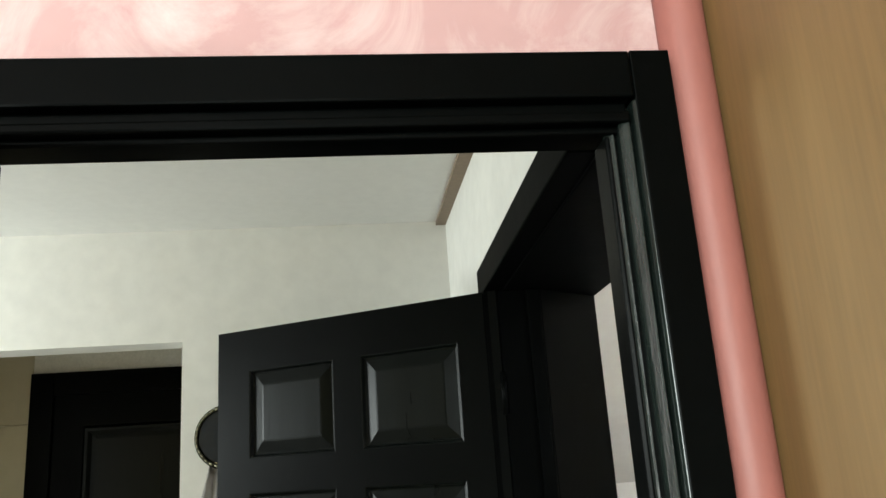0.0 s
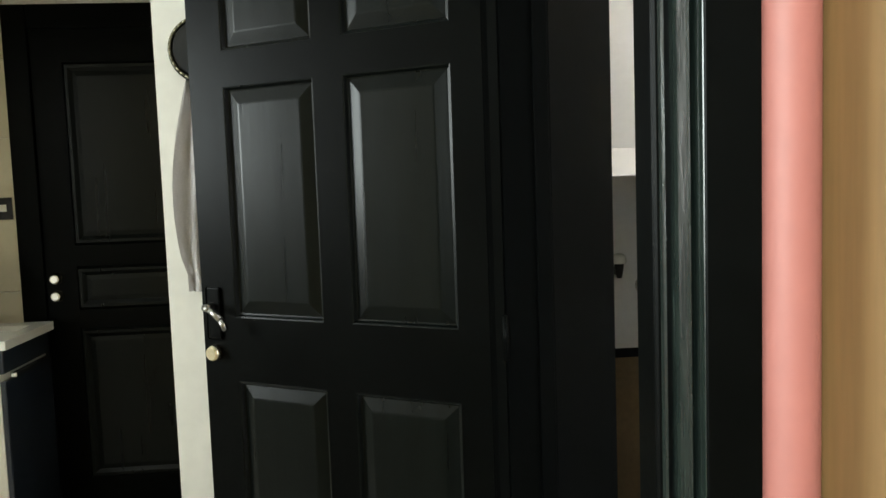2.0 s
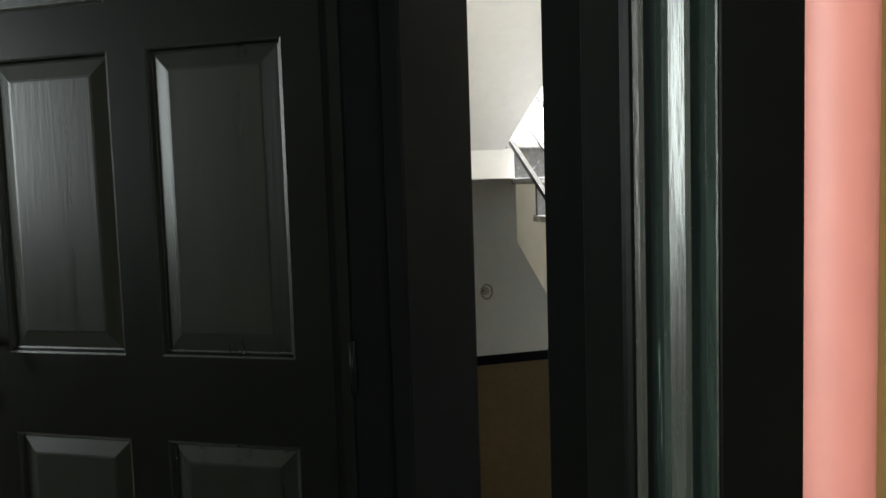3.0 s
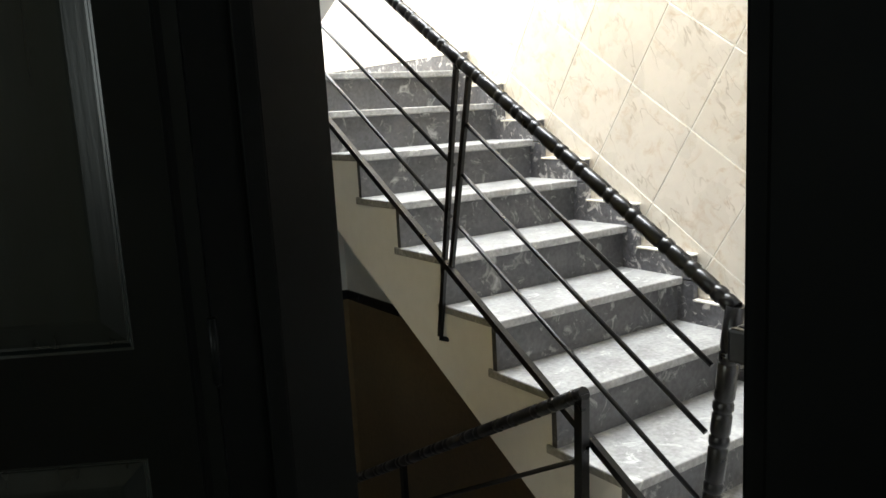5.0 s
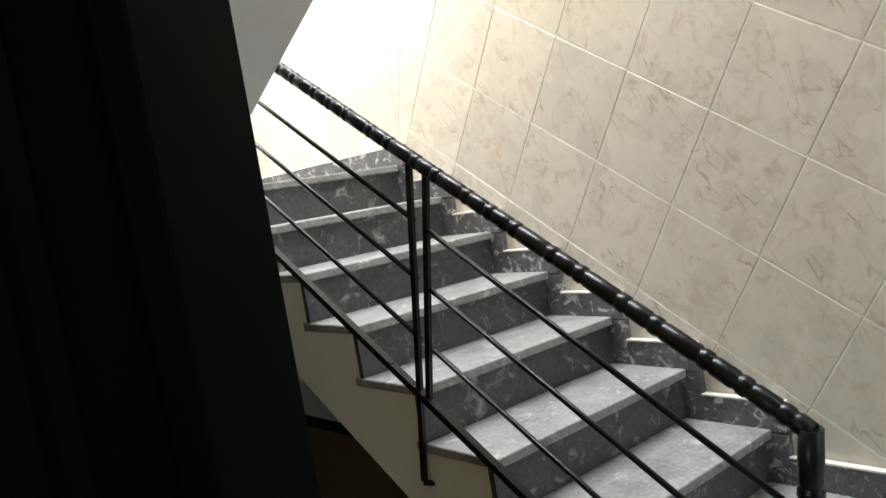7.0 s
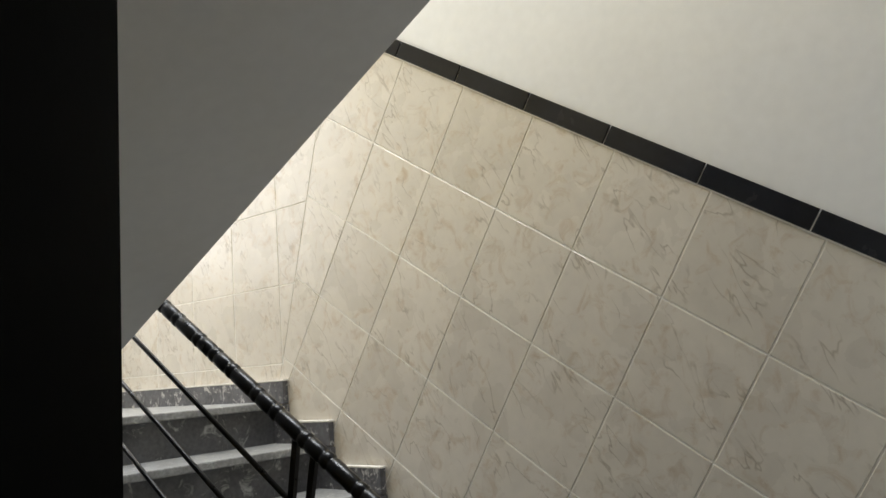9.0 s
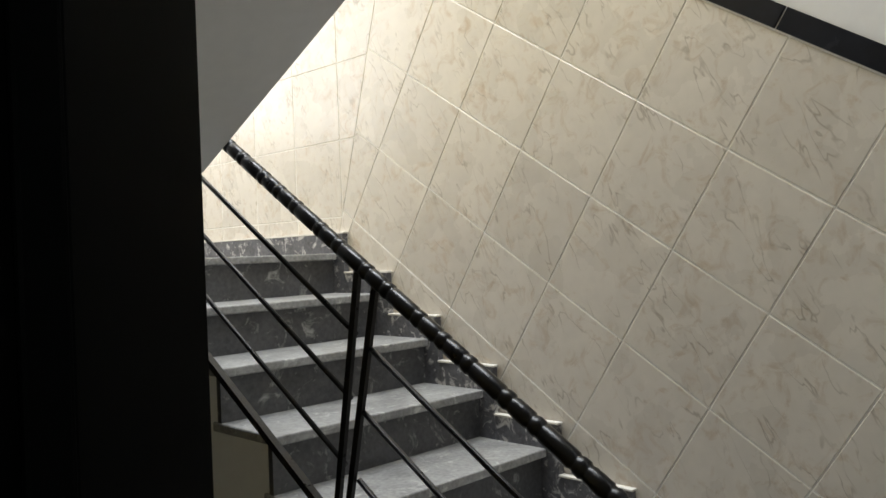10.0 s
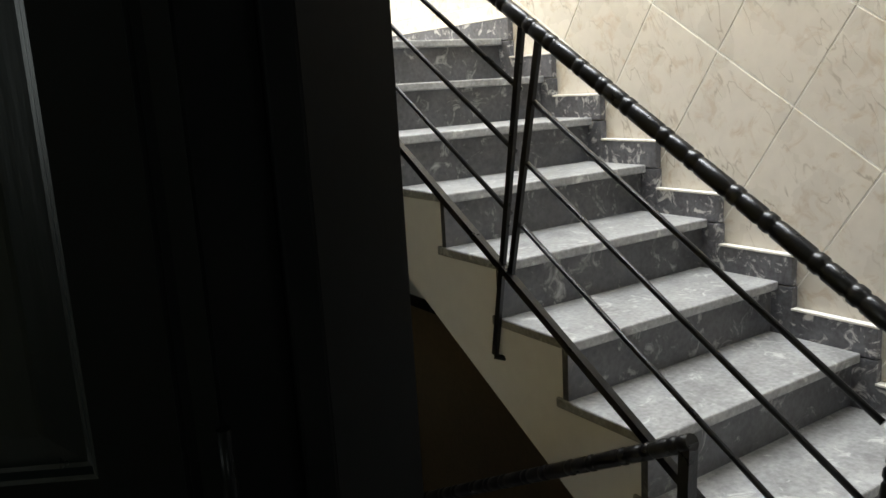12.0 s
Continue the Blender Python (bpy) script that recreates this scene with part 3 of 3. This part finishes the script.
bm = boxes((EX_I + 0.002, EX_I + 0.009, E_N + 0.012, E_N + 0.026, 1.228, 1.248), (EX_I + 0.009, EX_I + 0.026, E_N + 0.021, E_N + 0.026, 1.228, 1.248), (EX_I + 0.026, EX_I + 0.032, E_N + 0.012, E_N + 0.026, 1.228, 1.248), bevel=0.002)
part("lock_keeper", bm, M_IRON, ef, "dark metal lock keeper on the jamb")
# casing of the inner doorway: stepped boards
df = structure("door_frame_inner", boxes((D_R, D_R + 0.03, D_Y0 - 0.0, D_Y1 + 0.004, 0, D_T), (D_L - 0.03, D_L, D_Y0, D_Y1 + 0.004, 0, D_T), (D_L - 0.03, D_R + 0.03, D_Y0, D_Y1 + 0.004, D_T, D_T + 0.02), bevel=0.003), M_BLACK, "black-painted stepped frame of the inner doorway", "door frame")


def casing_set(x_of, name):
    """Upright boards of a casing; x_of maps the distance from the opening's edge to a place."""
    for a, b, y in ((0.030, 0.074, D_Y0 - 0.026), (0.023, 0.030, D_Y0 - 0.006), (0.009, 0.013, D_Y0 + 0.003)):
        p, q = sorted((x_of(a), x_of(b)))
        part(name, boxes((p, q, y, D_Y0 + 0.008, 0, D_T + (0.088 if a > 0.025 else a + 0.004)), bevel=0.0015), M_BLACK, df)
    for a, b, ya, yb in ((0.0, 0.009, 0.004, -0.002), (0.013, 0.023, -0.010, -0.016), (0.0265, 0.0298, -0.022, -0.0255)):
        bm = bmesh.new()
        prism(bm, [(x_of(a), D_Y0 + 0.0085), (x_of(a), D_Y0 + ya), (x_of(a + (b - a) * 0.2), D_Y0 + ya + (yb - ya) * 0.3), (x_of(a + (b - a) * 0.75), D_Y0 + ya + (yb - ya) * 0.9), (x_of(b), D_Y0 + yb), (x_of(b), D_Y0 + 0.0085)], "z", 0.0, D_T + a + 0.003)
        part("moulding", bm, M_BEAD, df, "worn glossy black moulding")


casing_set(lambda d: D_R + d, "casing")
casing_set(lambda d: D_L - d, "casing")
for a, b, y in ((0.034, 0.088, D_Y0 - 0.026), (0.020, 0.034, D_Y0 - 0.010), (0.008, 0.020, D_Y0 - 0.020), (0.0, 0.008, D_Y0 - 0.006)):
    part("head_casing", boxes((D_L - (0.0295 if a > 0.03 else 0.0245), D_R + (0.0295 if a > 0.03 else 0.0245), y, D_Y0 + 0.0075, D_T + a, D_T + b), bevel=0.003), M_BLACK, df)

# leaf of the inner doorway, swung square into the hall
side = new("door_3")
tagged(side, "black-painted panelled inner door standing open into the hall", "door", kind="structure")
panel_leaf(side, 0.63, 0.012, 2.035, [(0.10, 0.53, 1.18, 1.90), (0.10, 0.53, 0.90, 1.09), (0.10, 0.53, 0.15, 0.82)], M_BLACK)
for z in (0.25, 1.05, 1.85):
    bm = bmesh.new()
    tube(bm, (0.004, -0.025, z - 0.05), (0.004, -0.025, z + 0.05), 0.006, 10)
    part("hinge", bm, M_BLACK, side)
side.matrix_world = Matrix.Translation((-2.730, -1.405, 0.0)) @ Matrix.Rotation(radians(-90), 4, "Z")

# bathroom door in its black frame
BD = -3.83
bd = structure("door_2", boxes((BD, BD + 0.10, BACK_Y - 0.03, BACK_Y + 0.01, 0, 2.20), (BD + 0.92, BD + 1.02, BACK_Y - 0.03, BACK_Y + 0.01, 0, 2.20), (BD + 0.10, BD + 0.92, BACK_Y - 0.03, BACK_Y + 0.01, 2.10, 2.20), bevel=0.004), M_BLACK, "closed black panelled bathroom door in a black frame", "door")
part("leaf", boxes((BD + 0.10, BD + 0.92, BACK_Y - 0.012, BACK_Y + 0.0095, 0.01, 2.10)), M_BLACK, bd)
panel_leaf_panels = [(0.13, 0.69, 1.18, 1.96), (0.13, 0.69, 0.90, 1.09), (0.13, 0.69, 0.15, 0.82)]
for xa, xb, za, zb in panel_leaf_panels:
    xa, xb = xa + BD + 0.10, xb + BD + 0.10
    bm = bmesh.new()
    loops = []
    for ins, dep in ((0.0, 0.013), (0.012, 0.026), (0.024, 0.026), (0.04, 0.016), (0.06, 0.018)):
        loops.append([bm.verts.new(q) for q in ((xa + ins, BACK_Y - dep, za + ins), (xb - ins, BACK_Y - dep, za + ins), (xb - ins, BACK_Y - dep, zb - ins), (xa + ins, BACK_Y - dep, zb - ins))])
    for p, q in zip(loops, loops[1:]):
        for i in range(4):
            bm.faces.new((p[i], p[(i + 1) % 4], q[(i + 1) % 4], q[i]))
    bm.faces.new(loops[-1])
    bmesh.ops.recalc_face_normals(bm, faces=bm.faces)
    part("panel", bm, M_GRAIN, bd)
for z in (0.965, 1.04):
    bm = bmesh.new()
    tube(bm, (BD + 0.145, BACK_Y - 0.012, z), (BD + 0.145, BACK_Y - 0.05, z), 0.024, 14, [(0, 1.1), (0.008, 1.1), (0.012, 0.7), (0.022, 0.95), (0.034, 0.9), (0.038, 0.6)])
    part("door_knob", bm, M_CHROME, bd, "round chrome knob")

# ---------------------------------------------------------------- bathroom things
van = thing("vanity_unit", (-3.9, 1.35, 0.0), "white vanity unit with dark glossy drawer front", "vanity")
VX0, VX1, VY0, VY1, VZ = BX + 0.005, -3.715, 1.12, BACK_Y - 0.035, 0.86
wpart("body", boxes((VX0, VX1 - 0.03, VY0 + 0.01, VY1, 0.0, VZ - 0.035), bevel=0.003), M_PANEL, van)
wpart("drawer_front", boxes((VX1 - 0.03, VX1 - 0.01, VY0 + 0.012, VY1, 0.06, 0.70), bevel=0.003), M_NAVY, van, "dark blue gloss drawer front")
wpart("drawer_handle", boxes((VX1 - 0.012, VX1 + 0.012, VY0 + 0.06, VY1 - 0.05, 0.705, 0.725), bevel=0.004), M_CHROME, van)
wpart("upper_front", boxes((VX1 - 0.03, VX1 - 0.012, VY0 + 0.012, VY1, 0.73, VZ - 0.036), bevel=0.003), M_NAVY, van)
bm = boxes((VX0, VX1 + 0.01, VY0 - 0.01, VY0 + 0.05, VZ - 0.035, VZ), (VX0, VX1 + 0.01, VY1 - 0.09, VY1, VZ - 0.035, VZ), (VX0, VX0 + 0.09, VY0 + 0.05, VY1 - 0.09, VZ - 0.035, VZ), (VX1 - 0.05, VX1 + 0.01, VY0 + 0.05, VY1 - 0.09, VZ - 0.035, VZ), (VX0 + 0.09, VX1 - 0.05, VY0 + 0.05, VY1 - 0.09, VZ - 0.034, VZ - 0.02))
wpart("basin_top", bm, M_CERAMIC, van, "white ceramic top with a shallow basin")
bm = bmesh.new()
tube(bm, (-4.02, 1.44, VZ), (-4.02, 1.44, VZ + 0.16), 0.018, 12)
tube(bm, (-4.02, 1.44, VZ + 0.13), (-3.91, 1.43, VZ + 0.11), 0.013, 12)
tagged(link("basin_tap", bm, M_CHROME), "chrome basin tap on the vanity top", "tap")
bm = bmesh.new()
tube(bm, (-4.035, 1.17, VZ), (-4.035, 1.17, VZ + 0.10), 0.022, 14, [(0, 0.95), (0.005, 1), (0.07, 1), (0.085, 0.55), (0.1, 0.5)])
tagged(link("soap_bottle", bm, M_PANEL), "small white soap bottle on the vanity top", "bottle")
TX, TY, TZ = -3.965, 1.30, VZ + 0.165
tm = thing("table_mirror", (TX, TY, VZ), "round table mirror with a thin shiny rim on the vanity top", "mirror")
bm = bmesh.new()
tube(bm, (TX, TY + 0.008, TZ), (TX, TY - 0.004, TZ), 0.105, 32, [(0, 0.97), (0.004, 1.0), (0.012, 0.98)])
wpart("disc", bm, M_NAVY, tm, "dark reflecting disc")
bm = bmesh.new()
for i in range(28):
    a, b = 2 * math.pi * i / 28, 2 * math.pi * (i + 1) / 28
    tube(bm, (TX + 0.106 * math.cos(a), TY, TZ + 0.106 * math.sin(a)), (TX + 0.106 * math.cos(b), TY, TZ + 0.106 * math.sin(b)), 0.006, 6)
wpart("rim", bm, M_CHROME, tm, "thin shiny rim")
bm = bmesh.new()
tube(bm, (TX, TY + 0.004, VZ), (TX, TY + 0.004, TZ - 0.10), 0.055, 16, [(0, 1.0), (0.01, 0.9), (0.018, 0.2), (0.06, 0.16)])
wpart("stand", bm, M_NAVY, tm)
mir = thing("wall_mirror", (BX, 1.1, 1.4), "frameless rectangular mirror on the tiled side wall", "mirror")
wpart("glass", boxes((BX + 0.004, BX + 0.012, 0.90, BACK_Y - 0.06, 0.93, 1.98), bevel=0.002), M_MIRROR, mir)

# round dark dish and cloth on the vestibule's back wall
clock = thing("wall_clock", (-2.815, B_Y - 0.02, 1.828), "round black wall clock with a glossy rim", "clock")
bm = bmesh.new()
tube(bm, (-2.815, B_Y, 1.828), (-2.815, B_Y - 0.035, 1.828), 0.105, 32, [(0, 0.98), (0.02, 1.0), (0.032, 0.96), (0.035, 0.88)])
wpart("case", bm, M_BLACK, clock)
bm = bmesh.new()
tube(bm, (-2.815, B_Y - 0.034, 1.828), (-2.815, B_Y - 0.040, 1.828), 0.085, 32)
wpart("face", bm, M_NAVY, clock)
bm = bmesh.new()
for i in range(32):
    a, b = 2 * math.pi * i / 32, 2 * math.pi * (i + 1) / 32
    tube(bm, (-2.815 + 0.096 * math.cos(a), B_Y - 0.033, 1.828 + 0.096 * math.sin(a)), (-2.815 + 0.096 * math.cos(b), B_Y - 0.033, 1.828 + 0.096 * math.sin(b)), 0.005, 6)
wpart("rim", bm, M_RIM, clock, "dull olive metal rim")
bm = bmesh.new()
rows = []
for j in range(13):
    v = j / 12
    z = 1.74 - 0.66 * v
    half = 0.025 + 0.058 * math.sin(min(1, v * 1.15) * math.pi * 0.75) * (1 if v < 0.9 else 0.7)
    rows.append([bm.verts.new((-2.845 + half * (2 * i / 8 - 1), B_Y - 0.022 - 0.016 * math.sin(i * 1.9 + v * 3), z)) for i in range(9)])
for p, q in zip(rows, rows[1:]):
    for i in range(8):
        bm.faces.new((p[i], p[i + 1], q[i + 1], q[i])).smooth = True
bmesh.ops.solidify(bm, geom=list(bm.faces), thickness=0.006)
tagged(link("hanging_cloth", bm, M_CLOTH), "pale cloth bag hanging on the white wall", "cloth")
bm = bmesh.new()
tube(bm, (-2.845, B_Y, 1.745), (-2.845, B_Y - 0.035, 1.75), 0.006, 8)
tagged(link("wall_hook", bm, M_CHROME), "small metal hook in the white wall", "hook")

# windows


def window(name, x0, x1, y0, y1, z0, z1, label):
    """A framed pane in an opening; thin along whichever of x and y is the smaller."""
    w = structure(name, bmesh.new(), M_PANEL, label, "window")
    t = 0.05
    if x1 - x0 > y1 - y0:
        rows = [(x0, x1, y0, y1, z0, z0 + t), (x0, x1, y0, y1, z1 - t, z1), (x0, x0 + t, y0, y1, z0 + t, z1 - t), (x1 - t, x1, y0, y1, z0 + t, z1 - t), ((x0 + x1) / 2 - t / 2, (x0 + x1) / 2 + t / 2, y0, y1, z0 + t, z1 - t)]
        panes = [(x0 + t, (x0 + x1) / 2 - t / 2, (y0 + y1) / 2 - 0.003, (y0 + y1) / 2 + 0.003, z0 + t, z1 - t), ((x0 + x1) / 2 + t / 2, x1 - t, (y0 + y1) / 2 - 0.003, (y0 + y1) / 2 + 0.003, z0 + t, z1 - t)]
    else:
        rows = [(x0, x1, y0, y1, z0, z0 + t), (x0, x1, y0, y1, z1 - t, z1), (x0, x1, y0, y0 + t, z0 + t, z1 - t), (x0, x1, y1 - t, y1, z0 + t, z1 - t)]
        panes = [((x0 + x1) / 2 - 0.003, (x0 + x1) / 2 + 0.003, y0 + t, y1 - t, z0 + t, z1 - t)]
    part("window_frame", boxes(*rows), M_PANEL, w)
    for p in panes:
        part("pane", boxes(p), M_GLASS, w).visible_shadow = False


window("window_1", W0, W1, END_Y + 0.06, END_Y + 0.12, WZ0, WZ1, "white-framed stairwell window")
window("window_3", -4.22, -2.98, -4.72, -4.66, 1.15, 2.45, "white-framed hall window")
window("window_2", -5.5, -5.45, -0.65, 0.35, 1.28, 2.28, "white-framed window lighting the passage")

# ---------------------------------------------------------------- tile pieces


def clip(poly, n, d):
    """The part of a polygon of (y, z) where n . p <= d."""
    out = []
    for a, b in zip(poly, poly[1:] + poly[:1]):
        da, db = n[0] * a[0] + n[1] * a[1] - d, n[0] * b[0] + n[1] * b[1] - d
        if da <= 0:
            out.append(a)
        if da * db < 0:
            s = da / (da - db)
            out.append((a[0] + s * (b[0] - a[0]), a[1] + s * (b[1] - a[1])))
    return out


def area2(poly):
    return abs(sum(a[0] * b[1] - b[0] * a[1] for a, b in zip(poly, poly[1:] + poly[:1]))) / 2


def wall_piece(name, poly, x0, x1, mat, parent):
    """A tile on the stair wall: flat face at x0 with a small chamfer."""
    bm = bmesh.new()
    cy, cz = sum(p[0] for p in poly) / len(poly), sum(p[1] for p in poly) / len(poly)
    inner = []
    for p in poly:
        r = math.hypot(p[0] - cy, p[1] - cz)
        k = 1 - 0.0022 / max(r, 0.01)
        inner.append((cy + (p[0] - cy) * k, cz + (p[1] - cz) * k))
    lo = [bm.verts.new((x1, *p)) for p in poly]
    mid = [bm.verts.new((x0 + 0.0015, *p)) for p in poly]
    hi = [bm.verts.new((x0, *p)) for p in inner]
    n = len(poly)
    for p, q in ((lo, mid), (mid, hi)):
        for i in range(n):
            bm.faces.new((p[i], p[(i + 1) % n], q[(i + 1) % n], q[i]))
    bm.faces.new(hi)
    bmesh.ops.recalc_face_normals(bm, faces=bm.faces)
    return part(name, bm, mat, parent)


dado = structure("wall_stair_dado", prism(bmesh.new(), [(-1.85, -0.3), (-0.6, -0.3), (1.98, 1.36), (END_Y - 0.01, 1.36), (END_Y - 0.01, 3.25), (1.62, 3.25), (-0.90, 1.60), (-1.85, 1.60)], "x", RW + 0.0012, RW + 0.006), M_GROUT, "pale grout bed behind the beige wall tiles", "tiled dado")
ANG = radians(33.2)
E1, E2 = (math.cos(ANG), math.sin(ANG)), (-math.sin(ANG), math.cos(ANG))
T = 0.3405
U0 = (1.211, 2.101)
MIT = (1.0, 0.305)      # mitre line: y + 0.305 z = const
MIT_D = 1.945 + 0.305 * 1.735
J = 0.0027


def on_slope(a, b):
    return (U0[0] + E1[0] * a + E2[0] * b, U0[1] + E1[1] * a + E2[1] * b)


TOP = 2 * T + 0.012
for i in range(-11, 4):
    for j in range(-6, 2):
        quad = [on_slope(i * T + J, j * T + J), on_slope((i + 1) * T - J, j * T + J), on_slope((i + 1) * T - J, (j + 1) * T - J), on_slope(i * T + J, (j + 1) * T - J)]
        quad = clip(quad, MIT, MIT_D - J)
        quad = clip(quad, (0.625, -1), -0.30) if len(quad) > 2 else []
        quad = clip(quad, (-1, 0), 1.05) if len(quad) > 2 else []
        if len(quad) > 2 and area2(quad) > 2e-4:
            wall_piece("tile", quad, RW - 0.0006, RW + 0.0012, M_TILE, dado)
for i in range(-10, 4):
    quad = [on_slope(i * T + 0.05, 2 * T + J), on_slope((i + 1) * T + 0.05 - 2 * J, 2 * T + J), on_slope((i + 1) * T + 0.05 - 2 * J, 2 * T + 0.066), on_slope(i * T + 0.05, 2 * T + 0.066)]
    quad = clip(quad, MIT, MIT_D - J)
    quad = clip(quad, (-1, 0), 1.05) if len(quad) > 2 else []
    if len(quad) > 2 and area2(quad) > 2e-4:
        wall_piece("band_tile", quad, RW - 0.005, RW + 0.0012, M_BAND, dado)
for i in range(-2, 5):
    for j in range(5):
        y, z = 1.945 + i * T, 1.735 + (j - 1) * T
        quad = [(y + J, z + J), (y + T - J, z + J), (y + T - J, z + T - J), (y + J, z + T - J)]
        quad = clip(quad, (-1, -0.305), -MIT_D - J)
        quad = clip(quad, (0, -1), -1.60) if len(quad) > 2 else []
        quad = clip(quad, (1, 0), END_Y - 0.01) if len(quad) > 2 else []
        if len(quad) > 2 and area2(quad) > 2e-4:
            wall_piece("tile", quad, RW - 0.0006, RW + 0.0012, M_TILE, dado)
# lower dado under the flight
ld = structure("wall_lower_dado", boxes((RW - 0.002, RW + 0.004, 0.2, END_Y - 0.004, -1.5, 0.13), (SW, RW, END_Y - 0.008, END_Y, -1.5, 0.13)), M_SHADETILE, "beige tiled lower stairwell wall, shade put into its colour", "tiled dado")
part("band_tile", boxes((RW - 0.008, RW + 0.004, 0.2, END_Y - 0.012, 0.13, 0.195), (SW, RW - 0.008, END_Y - 0.012, END_Y, 0.13, 0.195)), M_BAND, ld)

# bathroom tiles
wall_b, wall_s = bpy.data.objects["wall_bathroom_back"], bpy.data.objects["wall_bathroom_side"]
for j in range(8):
    z0, z1 = 0.33 * j, min(0.33 * j + 0.329, CEIL - 0.03)
    part("tile", boxes((BX + 0.001, BD - 0.002, BACK_Y, BACK_Y + 0.0095, z0 + 0.001, z1), bevel=0.004), M_BATHTILE, wall_b)
    for i in range(4):
        y1 = BACK_Y - 0.25 * i
        if y1 - 0.25 > B_Y + 0.1:
            part("tile", boxes((BX - 0.0095, BX, y1 - 0.249, y1 - 0.001, z0 + 0.001, z1), bevel=0.004), M_BATHTILE, wall_s)
# black sockets on the bathroom wall, one with a plug and its cable
for i in range(2):
    x1 = BD - 0.02 - i * 0.112
    so = thing("wall_socket", (x1 - 0.05, BACK_Y, 1.35), "black wall socket with a white plug and hanging cable" if i else "black wall socket with a white module", "socket", "sockets on the bathroom wall")
    bm = boxes((x1 - 0.105, x1, BACK_Y - 0.009, BACK_Y + 0.001, 1.387, 1.397), (x1 - 0.105, x1, BACK_Y - 0.009, BACK_Y + 0.001, 1.303, 1.313), (x1 - 0.105, x1 - 0.085, BACK_Y - 0.009, BACK_Y + 0.001, 1.313, 1.387), (x1 - 0.02, x1, BACK_Y - 0.009, BACK_Y + 0.001, 1.313, 1.387), (x1 - 0.085, x1 - 0.02, BACK_Y - 0.006, BACK_Y + 0.001, 1.313, 1.387))
    wpart("plate", bm, M_BAND, so)
    wpart("module", boxes((x1 - 0.082, x1 - 0.023, BACK_Y - 0.010, BACK_Y - 0.005, 1.337, 1.367), bevel=0.002), M_PANEL, so, "white insert")
bm = bmesh.new()
tube(bm, (x1 - 0.052, BACK_Y - 0.010, 1.35), (x1 - 0.052, BACK_Y - 0.05, 1.345), 0.017, 12, [(0, 1.0), (0.02, 1.0), (0.034, 0.7), (0.04, 0.4)])
cable = [Vector((x1 - 0.052 + 0.012 * math.sin(k * 0.5), BACK_Y - 0.048 + 0.003 * k, 1.345 - 0.026 * k)) for k in range(12)]
for a, b in zip(cable, cable[1:]):
    tube(bm, a, b, 0.0035, 6)
tagged(link("power_plug", bm, M_PANEL), "white plug with a thin cable hanging from the socket", "plug")

# turn the flat to its true bearing
STAIR = ("wall_stair", "ceiling_stair", "floor_landing", "floor_lower", "floor_upper", "pavement", "staircase", "upper_flight", "lower_flight", "stair_railing", "window_1", "wall_lower", "door_1", "wall_entrance", "door_frame_entrance", "trim_ceiling", "wall_light", "pipe_valve")
bpy.context.view_layer.update()
for ob in list(scene.objects):
    if ob.parent is None and ob.type in {"MESH", "EMPTY"} and not ob.name.startswith(STAIR):
        ob.matrix_world = ASKEW @ ob.matrix_world
